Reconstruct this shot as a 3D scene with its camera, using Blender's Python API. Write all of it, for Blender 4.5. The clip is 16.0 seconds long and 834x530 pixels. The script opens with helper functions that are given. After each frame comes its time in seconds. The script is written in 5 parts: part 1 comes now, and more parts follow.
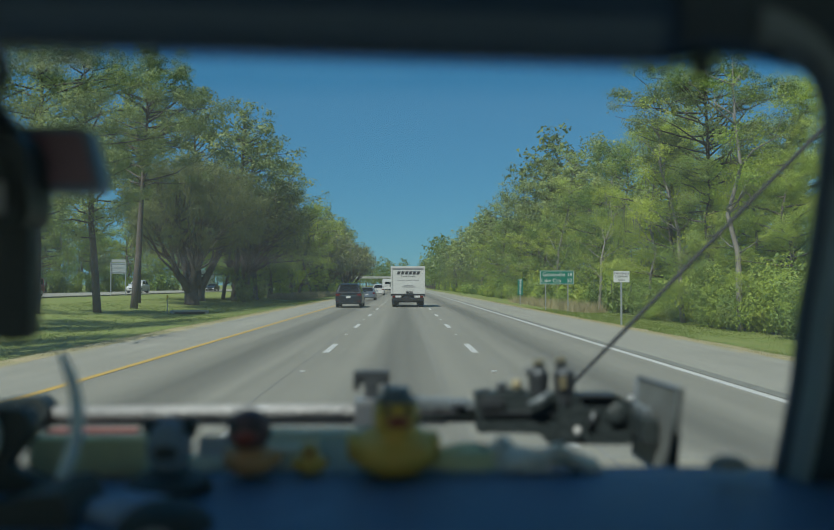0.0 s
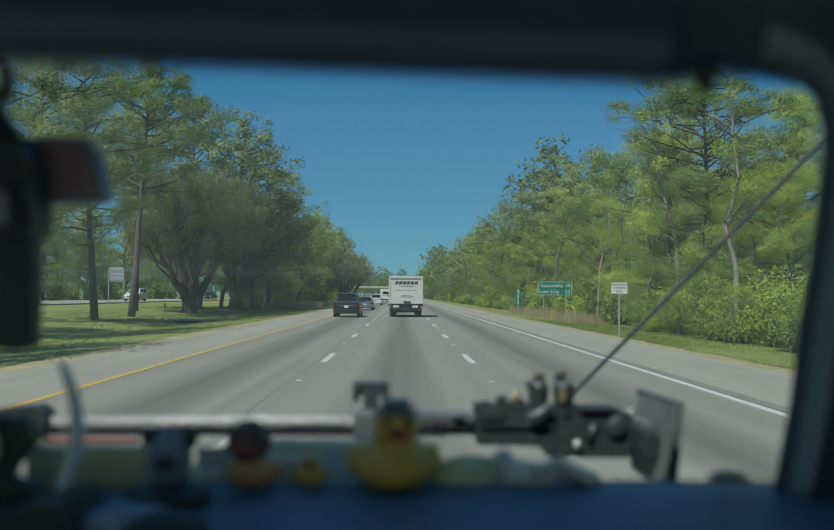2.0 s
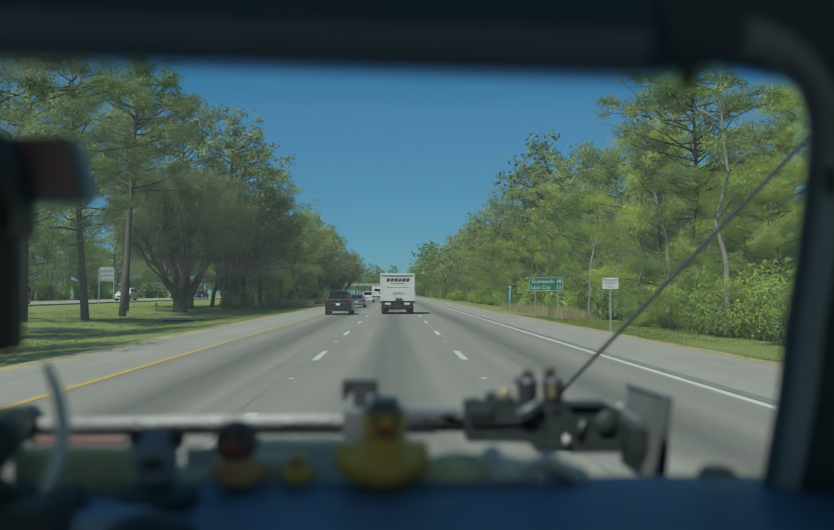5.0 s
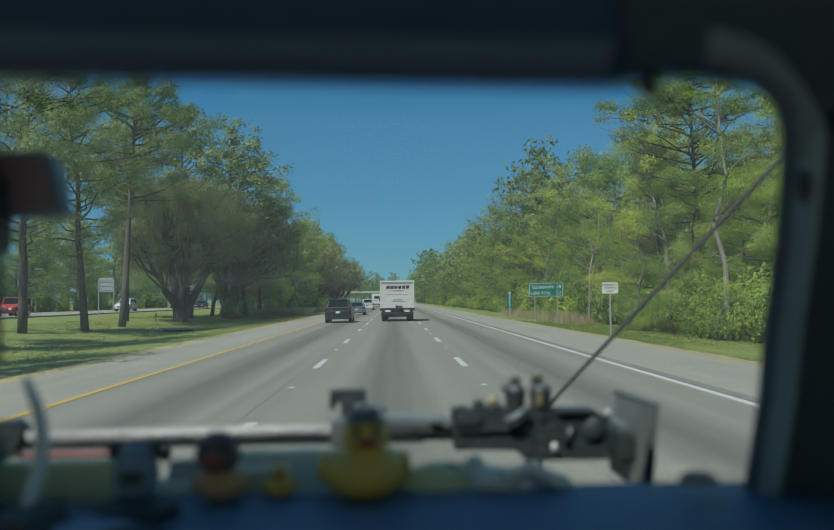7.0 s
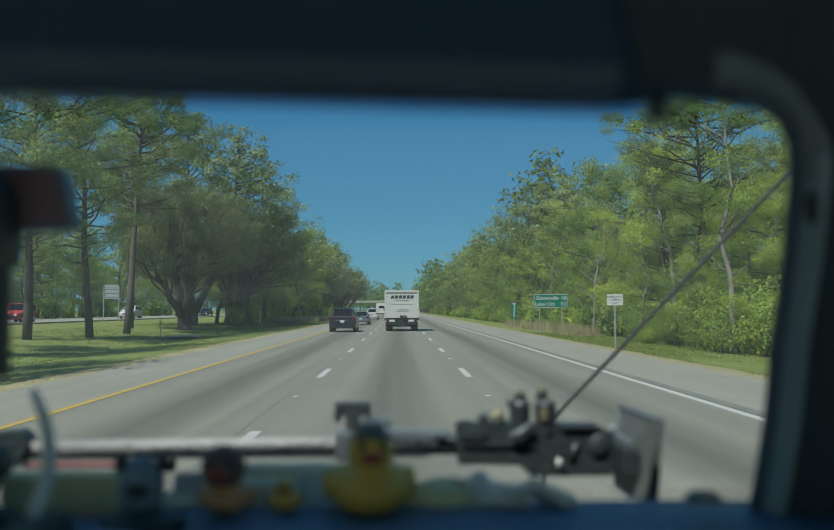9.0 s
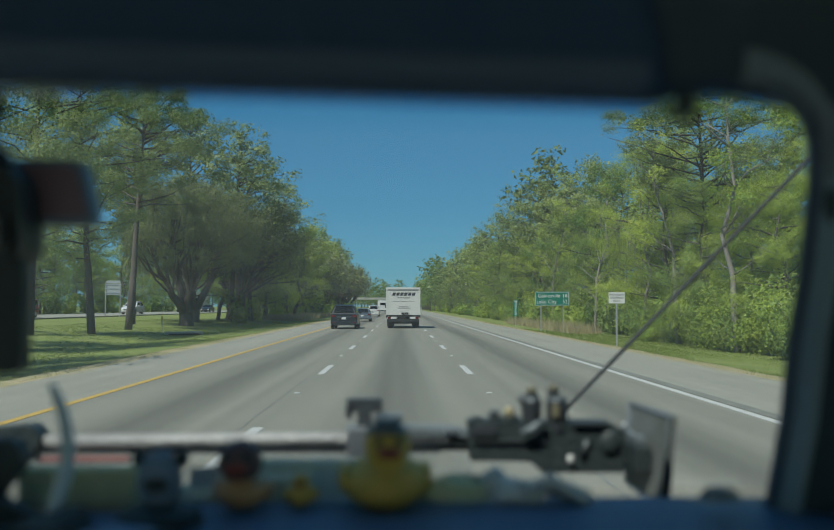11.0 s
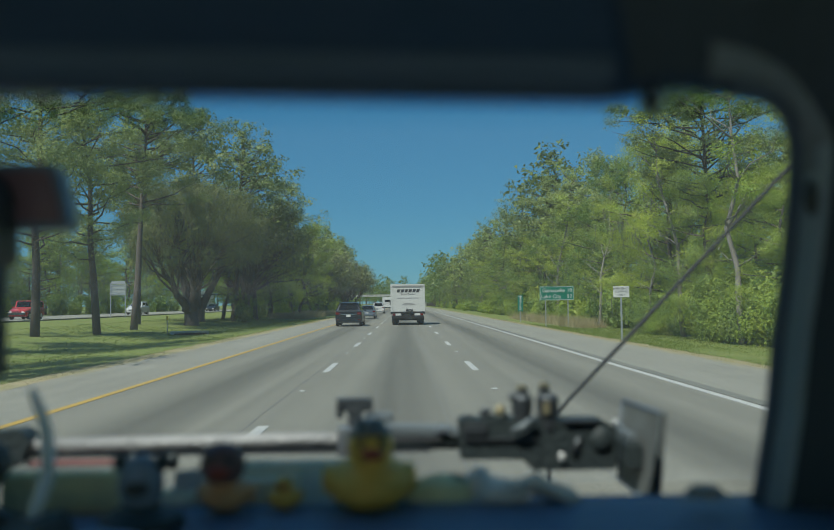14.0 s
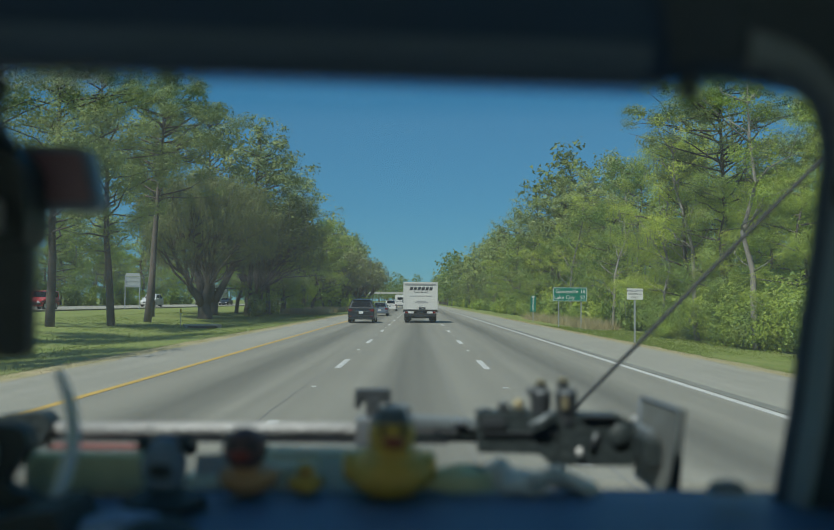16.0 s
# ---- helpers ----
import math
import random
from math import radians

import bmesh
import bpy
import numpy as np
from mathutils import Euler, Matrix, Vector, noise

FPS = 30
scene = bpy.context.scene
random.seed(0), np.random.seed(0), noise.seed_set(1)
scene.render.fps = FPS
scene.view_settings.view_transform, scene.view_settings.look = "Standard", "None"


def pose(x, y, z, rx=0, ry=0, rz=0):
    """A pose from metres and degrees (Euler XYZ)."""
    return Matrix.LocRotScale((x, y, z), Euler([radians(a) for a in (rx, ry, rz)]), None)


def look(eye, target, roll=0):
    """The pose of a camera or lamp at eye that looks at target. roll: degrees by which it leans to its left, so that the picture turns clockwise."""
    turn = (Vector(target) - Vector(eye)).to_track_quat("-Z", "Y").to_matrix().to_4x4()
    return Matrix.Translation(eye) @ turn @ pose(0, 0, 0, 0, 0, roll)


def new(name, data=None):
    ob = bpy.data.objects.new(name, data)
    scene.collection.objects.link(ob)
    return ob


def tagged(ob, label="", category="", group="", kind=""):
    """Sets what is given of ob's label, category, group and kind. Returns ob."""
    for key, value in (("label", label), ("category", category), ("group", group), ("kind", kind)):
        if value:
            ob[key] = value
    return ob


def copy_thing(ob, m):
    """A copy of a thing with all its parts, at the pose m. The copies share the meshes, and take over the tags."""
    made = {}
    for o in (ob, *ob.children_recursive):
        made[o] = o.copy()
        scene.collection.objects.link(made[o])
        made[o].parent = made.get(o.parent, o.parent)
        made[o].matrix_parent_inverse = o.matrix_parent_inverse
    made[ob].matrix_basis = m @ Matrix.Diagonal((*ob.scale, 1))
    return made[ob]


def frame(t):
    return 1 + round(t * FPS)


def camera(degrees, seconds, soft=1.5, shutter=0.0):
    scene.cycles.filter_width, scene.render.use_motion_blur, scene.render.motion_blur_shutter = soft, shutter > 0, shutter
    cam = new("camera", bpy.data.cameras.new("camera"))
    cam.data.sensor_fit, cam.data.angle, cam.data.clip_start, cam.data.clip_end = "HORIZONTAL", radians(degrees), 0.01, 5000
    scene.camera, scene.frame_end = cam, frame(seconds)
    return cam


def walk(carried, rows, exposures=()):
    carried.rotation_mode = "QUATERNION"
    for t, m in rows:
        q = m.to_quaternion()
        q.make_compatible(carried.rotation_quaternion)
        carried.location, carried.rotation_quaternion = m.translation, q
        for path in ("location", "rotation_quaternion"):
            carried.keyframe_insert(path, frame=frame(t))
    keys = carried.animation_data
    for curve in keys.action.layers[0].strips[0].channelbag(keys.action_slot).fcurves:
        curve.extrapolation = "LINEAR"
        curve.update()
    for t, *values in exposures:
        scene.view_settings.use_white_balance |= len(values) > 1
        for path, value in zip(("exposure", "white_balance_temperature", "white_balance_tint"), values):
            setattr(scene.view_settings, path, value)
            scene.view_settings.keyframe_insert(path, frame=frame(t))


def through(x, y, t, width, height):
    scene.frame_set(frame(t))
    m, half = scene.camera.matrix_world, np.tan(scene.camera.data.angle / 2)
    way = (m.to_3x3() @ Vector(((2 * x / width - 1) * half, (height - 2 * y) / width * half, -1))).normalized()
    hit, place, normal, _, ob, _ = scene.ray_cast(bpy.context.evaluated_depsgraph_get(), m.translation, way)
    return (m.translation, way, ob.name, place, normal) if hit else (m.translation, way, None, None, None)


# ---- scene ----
cam = camera(52.5, 16.0, soft=1.1)
# A phone lens focused far off, with a small round aperture: the cabin is out of focus.
cam.data.dof.use_dof = True
cam.data.dof.focus_distance = 60.0
cam.data.dof.aperture_fstop = 4.7
walk(cam, [
    (0.0, pose(0.0008, 0.0016, 1.6609, 91.369, -0.059, -0.799)),
    (0.5, pose(0.0137, 0.0015, 1.6633, 91.453, -0.090, -0.965)),
    (1.0, pose(0.0087, 0.0015, 1.6637, 91.666, 0.187, -0.835)),
    (1.5, pose(-0.0062, -0.0009, 1.6634, 91.847, -0.186, -0.778)),
    (2.0, pose(-0.0014, 0.0011, 1.6623, 92.046, -0.460, -0.941)),
    (2.5, pose(-0.0003, -0.0007, 1.6644, 92.092, -0.502, -1.118)),
    (3.0, pose(-0.0041, -0.0002, 1.6627, 92.059, -0.441, -1.252)),
    (3.5, pose(0.0026, 0.0032, 1.6609, 91.908, -0.147, -1.435)),
    (4.0, pose(0.0012, 0.0044, 1.6628, 91.829, -0.035, -1.511)),
    (6.5, pose(0.0101, -0.0003, 1.6623, 92.084, 0.535, -1.467)),
    (7.0, pose(0.0144, 0.0017, 1.6642, 92.314, 0.752, -1.505)),
    (7.5, pose(0.0136, 0.0032, 1.6638, 92.542, 0.502, -1.529)),
    (8.0, pose(0.0226, 0.0037, 1.6693, 92.818, 0.295, -1.479)),
    (8.5, pose(0.0138, 0.0013, 1.6664, 92.946, 0.302, -1.325)),
    (9.0, pose(0.0131, -0.0006, 1.6679, 92.987, 0.206, -1.204)),
    (11.5, pose(0.0022, -0.0010, 1.6662, 92.647, -0.164, -1.142)),
    (12.0, pose(0.0026, 0.0001, 1.6639, 92.459, -0.273, -1.164)),
    (12.5, pose(0.0168, 0.0040, 1.6602, 92.354, -0.120, -1.214)),
    (13.0, pose(0.0219, 0.0023, 1.6638, 92.361, 0.789, -1.149)),
    (13.5, pose(0.0264, 0.0016, 1.6662, 92.423, 0.712, -1.019)),
    (14.0, pose(0.0180, 0.0023, 1.6690, 92.560, 0.711, -0.789)),
    (14.5, pose(0.0126, 0.0021, 1.6686, 92.611, 0.411, -0.735)),
    (15.0, pose(0.0118, 0.0031, 1.6634, 92.629, -0.181, -0.498)),
    (15.5, pose(-0.0037, 0.0002, 1.6644, 92.502, -0.379, -0.232)),
    (16.0, pose(0.0107, 0.0018, 1.6635, 92.433, -0.499, 0.064)),
], exposures=[(0.0, 0.0, 6250, 0), (16.0, 0.0, 6250, 0)])

# ---- world and sun ----
TO_SUN = Vector((-0.42, -0.55, 1.0)).normalized()
world = bpy.data.worlds.new("sky")
scene.world = world
world.use_nodes = True
wn = world.node_tree.nodes
sky = wn.new("ShaderNodeTexSky")
sky.sky_type = "NISHITA"
sky.sun_disc = False
sky.sun_elevation = math.asin(TO_SUN.z)
sky.sun_rotation = math.atan2(TO_SUN.x, TO_SUN.y)
sky.air_density, sky.dust_density, sky.ozone_density = 1.0, 0.1, 1.2
sky.altitude = 300
tint = wn.new("ShaderNodeMix")
tint.data_type, tint.blend_type = "RGBA", "MULTIPLY"
tint.inputs["Factor"].default_value = 1.0
tint.inputs["B"].default_value = (0.52, 0.90, 1.06, 1)
world.node_tree.links.new(sky.outputs[0], tint.inputs["A"])
haze = wn.new("ShaderNodeMix")
haze.data_type = "RGBA"
haze.inputs["Factor"].default_value = 0.5
haze.inputs["B"].default_value = (0.80, 3.35, 6.5, 1)
world.node_tree.links.new(tint.outputs["Result"], haze.inputs["A"])
world.node_tree.links.new(haze.outputs["Result"], wn["Background"].inputs[0])
wn["Background"].inputs[1].default_value = 0.067
sun = new("sun", bpy.data.lights.new("sun", "SUN"))
sun.data.energy, sun.data.angle, sun.data.color = 5.0, radians(0.53), (1.0, 0.95, 0.87)
sun.matrix_world = look(TO_SUN * 100, (0, 0, 0))

# ---- materials ----
def mat(name, base, rough=0.6, metal=0.0, other=None, scale=8.0, amount=0.5, bump=0.0, bump_scale=60.0,
        per_object=0.0, stretch=(1, 1, 1), coat=0.0):
    """Principled surface: base varied towards other by noise at two scales, with fine relief."""
    m = bpy.data.materials.new(name)
    m.use_nodes = True
    nt = m.node_tree
    n, l = nt.nodes, nt.links
    b = n["Principled BSDF"]
    b.inputs["Roughness"].default_value, b.inputs["Metallic"].default_value = rough, metal
    b.inputs["Coat Weight"].default_value = coat
    other = other or tuple(c * 0.65 for c in base)
    tc = n.new("ShaderNodeTexCoord")
    mp = n.new("ShaderNodeMapping")
    mp.inputs["Scale"].default_value = stretch
    l.new(tc.outputs["Object"], mp.inputs["Vector"])
    big, fine = n.new("ShaderNodeTexNoise"), n.new("ShaderNodeTexNoise")
    big.inputs["Scale"].default_value, fine.inputs["Scale"].default_value = scale, scale * 9.7
    big.inputs["Detail"].default_value = 5
    for t in (big, fine):
        l.new(mp.outputs[0], t.inputs["Vector"])
    mean = n.new("ShaderNodeMath")
    mean.operation = "MULTIPLY_ADD"
    l.new(fine.outputs["Fac"], mean.inputs[0])
    mean.inputs[1].default_value = 0.45
    l.new(big.outputs["Fac"], mean.inputs[2])
    rng = n.new("ShaderNodeMapRange")
    rng.inputs[1].default_value, rng.inputs[2].default_value = 0.5, 0.95
    rng.inputs[3].default_value, rng.inputs[4].default_value = 0.0, amount
    l.new(mean.outputs[0], rng.inputs[0])
    mix = n.new("ShaderNodeMix")
    mix.data_type = "RGBA"
    l.new(rng.outputs[0], mix.inputs["Factor"])
    mix.inputs["A"].default_value, mix.inputs["B"].default_value = (*base, 1), (*other, 1)
    colour = mix.outputs["Result"]
    if per_object:
        info, hsv = n.new("ShaderNodeObjectInfo"), n.new("ShaderNodeHueSaturation")
        r2 = n.new("ShaderNodeMapRange")
        r2.inputs[3].default_value, r2.inputs[4].default_value = 1 - per_object, 1 + per_object
        l.new(info.outputs["Random"], r2.inputs[0])
        l.new(r2.outputs[0], hsv.inputs["Value"])
        l.new(colour, hsv.inputs["Color"])
        colour = hsv.outputs[0]
    l.new(colour, b.inputs["Base Color"])
    if bump:
        bt, bn = n.new("ShaderNodeTexNoise"), n.new("ShaderNodeBump")
        bt.inputs["Scale"].default_value = bump_scale
        l.new(mp.outputs[0], bt.inputs["Vector"])
        l.new(bt.outputs["Fac"], bn.inputs["Height"])
        bn.inputs["Strength"].default_value, bn.inputs["Distance"].default_value = bump, 0.02
        l.new(bn.outputs[0], b.inputs["Normal"])
    return m


def leaf_mat(name, dark, light, dry, through=0.35):
    """Leaves: colour varied leaf by leaf and tree by tree, with light passing through them."""
    m = bpy.data.materials.new(name)
    m.use_nodes = True
    nt = m.node_tree
    n, l = nt.nodes, nt.links
    n.remove(n["Principled BSDF"])
    geo, info = n.new("ShaderNodeNewGeometry"), n.new("ShaderNodeObjectInfo")
    mix, mix2 = n.new("ShaderNodeMix"), n.new("ShaderNodeMix")
    mix.data_type = mix2.data_type = "RGBA"
    mix.inputs["A"].default_value, mix.inputs["B"].default_value = (*dark, 1), (*light, 1)
    mix2.inputs["B"].default_value = (*dry, 1)
    add = n.new("ShaderNodeMath")
    add.operation = "MULTIPLY_ADD"
    l.new(geo.outputs["Random Per Island"], add.inputs[0])
    add.inputs[1].default_value = 0.4
    half = n.new("ShaderNodeMath")
    half.operation = "MULTIPLY"
    half.inputs[1].default_value = 0.7
    l.new(info.outputs["Random"], half.inputs[0])
    l.new(half.outputs[0], add.inputs[2])
    l.new(add.outputs[0], mix.inputs["Factor"])
    tc, ns, rg = n.new("ShaderNodeTexCoord"), n.new("ShaderNodeTexNoise"), n.new("ShaderNodeMapRange")
    ns.inputs["Scale"].default_value = 0.7
    l.new(tc.outputs["Object"], ns.inputs["Vector"])
    rg.inputs[1].default_value, rg.inputs[2].default_value, rg.inputs[4].default_value = 0.5, 0.75, 0.6
    l.new(ns.outputs["Fac"], rg.inputs[0])
    l.new(rg.outputs[0], mix2.inputs["Factor"])
    l.new(mix.outputs["Result"], mix2.inputs["A"])
    d, t, g, s1, s2 = (n.new("ShaderNodeBsdf" + k) if k else n.new("ShaderNodeMixShader")
                       for k in ("Diffuse", "Translucent", "Glossy", "", ""))
    g.inputs["Roughness"].default_value = 0.45
    g.inputs["Color"].default_value = (0.5, 0.5, 0.5, 1)
    for s in (d, t):
        l.new(mix2.outputs["Result"], s.inputs["Color"])
    s1.inputs[0].default_value, s2.inputs[0].default_value = through, 0.025
    l.new(d.outputs[0], s1.inputs[1]), l.new(t.outputs[0], s1.inputs[2])
    l.new(s1.outputs[0], s2.inputs[1]), l.new(g.outputs[0], s2.inputs[2])
    l.new(s2.outputs[0], n["Material Output"].inputs["Surface"])
    return m


def road_mat(name, base, worn, tracks):
    """Pavement: aggregate, long stains and tyre-worn bands along the lanes."""
    m = mat(name, base, 0.85, 0, worn, 0.35, 0.5, 0.5, 90.0)
    n, l = m.node_tree.nodes, m.node_tree.links
    b = n["Principled BSDF"]
    colour = b.inputs["Base Color"].links[0].from_socket
    tc, sep = n.new("ShaderNodeTexCoord"), n.new("ShaderNodeSeparateXYZ")
    l.new(tc.outputs["Object"], sep.inputs[0])
    wave = n.new("ShaderNodeMath")
    wave.operation = "MULTIPLY_ADD"
    l.new(sep.outputs["X"], wave.inputs[0])
    wave.inputs[1].default_value = 2 * math.pi / 3.66
    wave.inputs[2].default_value = 0.1 * 2 * math.pi / 3.66
    cs = n.new("ShaderNodeMath")
    cs.operation = "COSINE"
    l.new(wave.outputs[0], cs.inputs[0])
    long_noise, mp = n.new("ShaderNodeTexNoise"), n.new("ShaderNodeMapping")
    mp.inputs["Scale"].default_value = (1.6, 0.02, 1)
    l.new(tc.outputs["Object"], mp.inputs["Vector"])
    l.new(mp.outputs[0], long_noise.inputs["Vector"])
    long_noise.inputs["Scale"].default_value = 1.5
    r = n.new("ShaderNodeMapRange")
    r.inputs[1].default_value, r.inputs[2].default_value, r.inputs[4].default_value = 0.15, 1.0, tracks
    l.new(cs.outputs[0], r.inputs[0])
    r2 = n.new("ShaderNodeMapRange")
    r2.inputs[1].default_value, r2.inputs[2].default_value, r2.inputs[4].default_value = 0.4, 0.7, 0.35
    l.new(long_noise.outputs["Fac"], r2.inputs[0])
    add = n.new("ShaderNodeMath")
    l.new(r.outputs[0], add.inputs[0]), l.new(r2.outputs[0], add.inputs[1])
    mix = n.new("ShaderNodeMix")
    mix.data_type = "RGBA"
    l.new(add.outputs[0], mix.inputs["Factor"])
    l.new(colour, mix.inputs["A"])
    mix.inputs["B"].default_value = (*[c * 0.5 for c in base], 1)
    l.new(mix.outputs["Result"], b.inputs["Base Color"])
    # aggregate speckle
    sp, mul = n.new("ShaderNodeTexNoise"), n.new("ShaderNodeHueSaturation")
    sp.inputs["Scale"].default_value, sp.inputs["Detail"].default_value = 26, 3
    l.new(tc.outputs["Object"], sp.inputs["Vector"])
    r3 = n.new("ShaderNodeMapRange")
    r3.inputs[1].default_value, r3.inputs[2].default_value = 0.3, 0.7
    r3.inputs[3].default_value, r3.inputs[4].default_value = 0.8, 1.2
    l.new(sp.outputs["Fac"], r3.inputs[0])
    l.new(r3.outputs[0], mul.inputs["Value"])
    l.new(mix.outputs["Result"], mul.inputs["Color"])
    l.new(mul.outputs[0], b.inputs["Base Color"])
    return m


def glass_mat(name, veil, tint=(1, 1, 1)):
    """Thin pane: clear, a faint film standing in for haze, a weak mirror image."""
    m = bpy.data.materials.new(name)
    m.use_nodes = True
    n, l = m.node_tree.nodes, m.node_tree.links
    n.remove(n["Principled BSDF"])
    t, d, tl, g = (n.new("ShaderNodeBsdf" + k) for k in ("Transparent", "Diffuse", "Translucent", "Glossy"))
    s0 = n.new("ShaderNodeMixShader")
    l.new(d.outputs[0], s0.inputs[1]), l.new(tl.outputs[0], s0.inputs[2])
    tl.inputs["Color"].default_value = (0.6, 0.65, 0.66, 1)
    t.inputs["Color"].default_value = (*tint, 1)
    d.inputs["Color"].default_value = (0.6, 0.65, 0.66, 1)
    g.inputs["Roughness"].default_value = 0.02
    s1, s2 = n.new("ShaderNodeMixShader"), n.new("ShaderNodeMixShader")
    s2.inputs[0].default_value = 0.03
    ns, rg, tc = n.new("ShaderNodeTexNoise"), n.new("ShaderNodeMapRange"), n.new("ShaderNodeTexCoord")
    ns.inputs["Scale"].default_value = 5
    l.new(tc.outputs["Object"], ns.inputs["Vector"])
    rg.inputs[3].default_value, rg.inputs[4].default_value = veil * 0.8, veil * 1.2
    l.new(ns.outputs["Fac"], rg.inputs[0])
    l.new(rg.outputs[0], s1.inputs[0])
    l.new(t.outputs[0], s1.inputs[1]), l.new(s0.outputs[0], s1.inputs[2])
    l.new(s1.outputs[0], s2.inputs[1]), l.new(g.outputs[0], s2.inputs[2])
    l.new(s2.outputs[0], n["Material Output"].inputs["Surface"])
    return m


GRASS = mat("grass", (0.125, 0.175, 0.028), 0.9, 0, (0.20, 0.20, 0.060), 0.5, 0.75, 0.9, 9)
BLADES = leaf_mat("grass_blades", (0.13, 0.185, 0.03), (0.19, 0.24, 0.045), (0.25, 0.24, 0.085), 0.3)
DRY = leaf_mat("dry_reed", (0.32, 0.28, 0.16), (0.46, 0.40, 0.23), (0.42, 0.36, 0.2), 0.3)
VERGE = mat("verge_soil", (0.35, 0.29, 0.18), 0.95, 0, (0.22, 0.22, 0.08), 0.9, 0.8, 0.8, 20)
ASPHALT = road_mat("asphalt", (0.212, 0.204, 0.167), (0.174, 0.167, 0.139), 0.75)
SHOULDER = road_mat("shoulder_asphalt", (0.278, 0.270, 0.226), (0.186, 0.179, 0.150), 0.0)
WHITE_PAINT = mat("road_paint_white", (0.46, 0.46, 0.44), 0.7, 0, (0.30, 0.30, 0.29), 3.0, 0.6, 0.3)
YELLOW_PAINT = mat("road_paint_yellow", (0.46, 0.295, 0.045), 0.7, 0, (0.34, 0.24, 0.085), 2.0, 0.6, 0.3)
TAR = mat("joint_tar", (0.13, 0.13, 0.12), 0.7, 0, (0.2, 0.2, 0.19), 1.2, 0.9)
CONCRETE = mat("concrete", (0.42, 0.41, 0.38), 0.85, 0, (0.28, 0.27, 0.25), 1.2, 0.7, 0.4)
BARK = mat("bark", (0.062, 0.052, 0.044), 0.95, 0, (0.14, 0.12, 0.105), 2.0, 0.8, 1.0, 9, 0.25, (1, 1, 0.3))
PALE_BARK = mat("pale_bark", (0.28, 0.26, 0.23), 0.9, 0, (0.13, 0.115, 0.10), 2.5, 0.8, 0.8, 9, 0.2, (1, 1, 0.3))
LEAF = leaf_mat("broad_leaves", (0.17, 0.275, 0.05), (0.48, 0.56, 0.10), (0.52, 0.52, 0.11), 0.45)
# Darker second green: tree variety, and shade put into bushes and mid-distance crowns
LEAF_MID = leaf_mat("mid_green_shade_leaves", (0.105, 0.185, 0.05), (0.30, 0.39, 0.10), (0.38, 0.39, 0.13), 0.38)
# Far crowns darkened in colour, standing in for their shadow gaps
FAR_SHADED_LEAF = leaf_mat("shaded_far_leaves", (0.10, 0.16, 0.05), (0.25, 0.32, 0.09), (0.28, 0.29, 0.10), 0.35)
LEAF_DARK = leaf_mat("oak_leaves", (0.13, 0.16, 0.065), (0.25, 0.275, 0.115), (0.33, 0.33, 0.17), 0.28)
NEEDLE = leaf_mat("pine_needles", (0.14, 0.195, 0.072), (0.30, 0.36, 0.12), (0.34, 0.36, 0.15), 0.30)
MOSS = leaf_mat("hanging_moss", (0.12, 0.125, 0.095), (0.19, 0.195, 0.145), (0.17, 0.17, 0.12), 0.3)
TRUCK_WHITE = mat("truck_white", (0.54, 0.54, 0.52), 0.45, 0, (0.46, 0.46, 0.43), 0.8, 0.6)
ALU = mat("aluminium", (0.55, 0.56, 0.57), 0.35, 0.9, (0.4, 0.4, 0.41), 3, 0.5)
STEEL = mat("galvanised_steel", (0.42, 0.44, 0.44), 0.5, 0.6, (0.32, 0.33, 0.33), 5, 0.6)
BLACK = mat("black_plastic", (0.024, 0.033, 0.035), 0.5, 0, (0.036, 0.047, 0.049), 12, 0.5, 0.2, 200)
RUBBER = mat("tyre_rubber", (0.015, 0.015, 0.015), 0.85, 0, (0.04, 0.038, 0.035), 6, 0.6)
BLACK_PAINT = mat("black_car_paint", (0.007, 0.010, 0.015), 0.28, 0.0, (0.010, 0.013, 0.018), 2, 0.5, coat=0.2)
BLUE_PAINT = mat("grey_blue_car_paint", (0.16, 0.20, 0.25), 0.3, 0.4, (0.13, 0.165, 0.21), 2, 0.5, coat=0.5)
WHITE_CAR = mat("white_car_paint", (0.58, 0.58, 0.57), 0.3, 0, (0.5, 0.5, 0.49), 2, 0.5, coat=0.5)
RED_CAR = mat("red_car_paint", (0.45, 0.025, 0.03), 0.3, 0, (0.36, 0.02, 0.025), 2, 0.5, coat=0.5)
MAROON_CAR = mat("maroon_car_paint", (0.10, 0.012, 0.02), 0.3, 0.1, (0.07, 0.01, 0.016), 2, 0.5, coat=0.5)
CAR_GLASS = mat("car_glass", (0.006, 0.007, 0.009), 0.08, 0, (0.01, 0.012, 0.014), 2, 0.5)
CAR_GLASS.node_tree.nodes["Principled BSDF"].inputs["Specular IOR Level"].default_value = 0.25
TAIL_RED = mat("tail_light_red", (0.13, 0.008, 0.008), 0.2, 0, (0.09, 0.006, 0.006), 20, 0.5)
LAMP_CLEAR = mat("lamp_clear", (0.7, 0.7, 0.68), 0.12, 0, (0.55, 0.55, 0.53), 20, 0.5)
CHROME = mat("chrome", (0.75, 0.75, 0.76), 0.12, 1.0, (0.6, 0.6, 0.62), 9, 0.5)
SIGN_GREEN = mat("sign_green", (0.0, 0.15, 0.10), 0.45, 0, (0.01, 0.12, 0.08), 1.5, 0.6)
SIGN_WHITE = mat("sign_white", (0.6, 0.6, 0.59), 0.45, 0, (0.52, 0.52, 0.51), 2.5, 0.6)
SIGN_YELLOW = mat("marker_yellow", (0.65, 0.42, 0.02), 0.5, 0, (0.5, 0.33, 0.03), 4, 0.6)
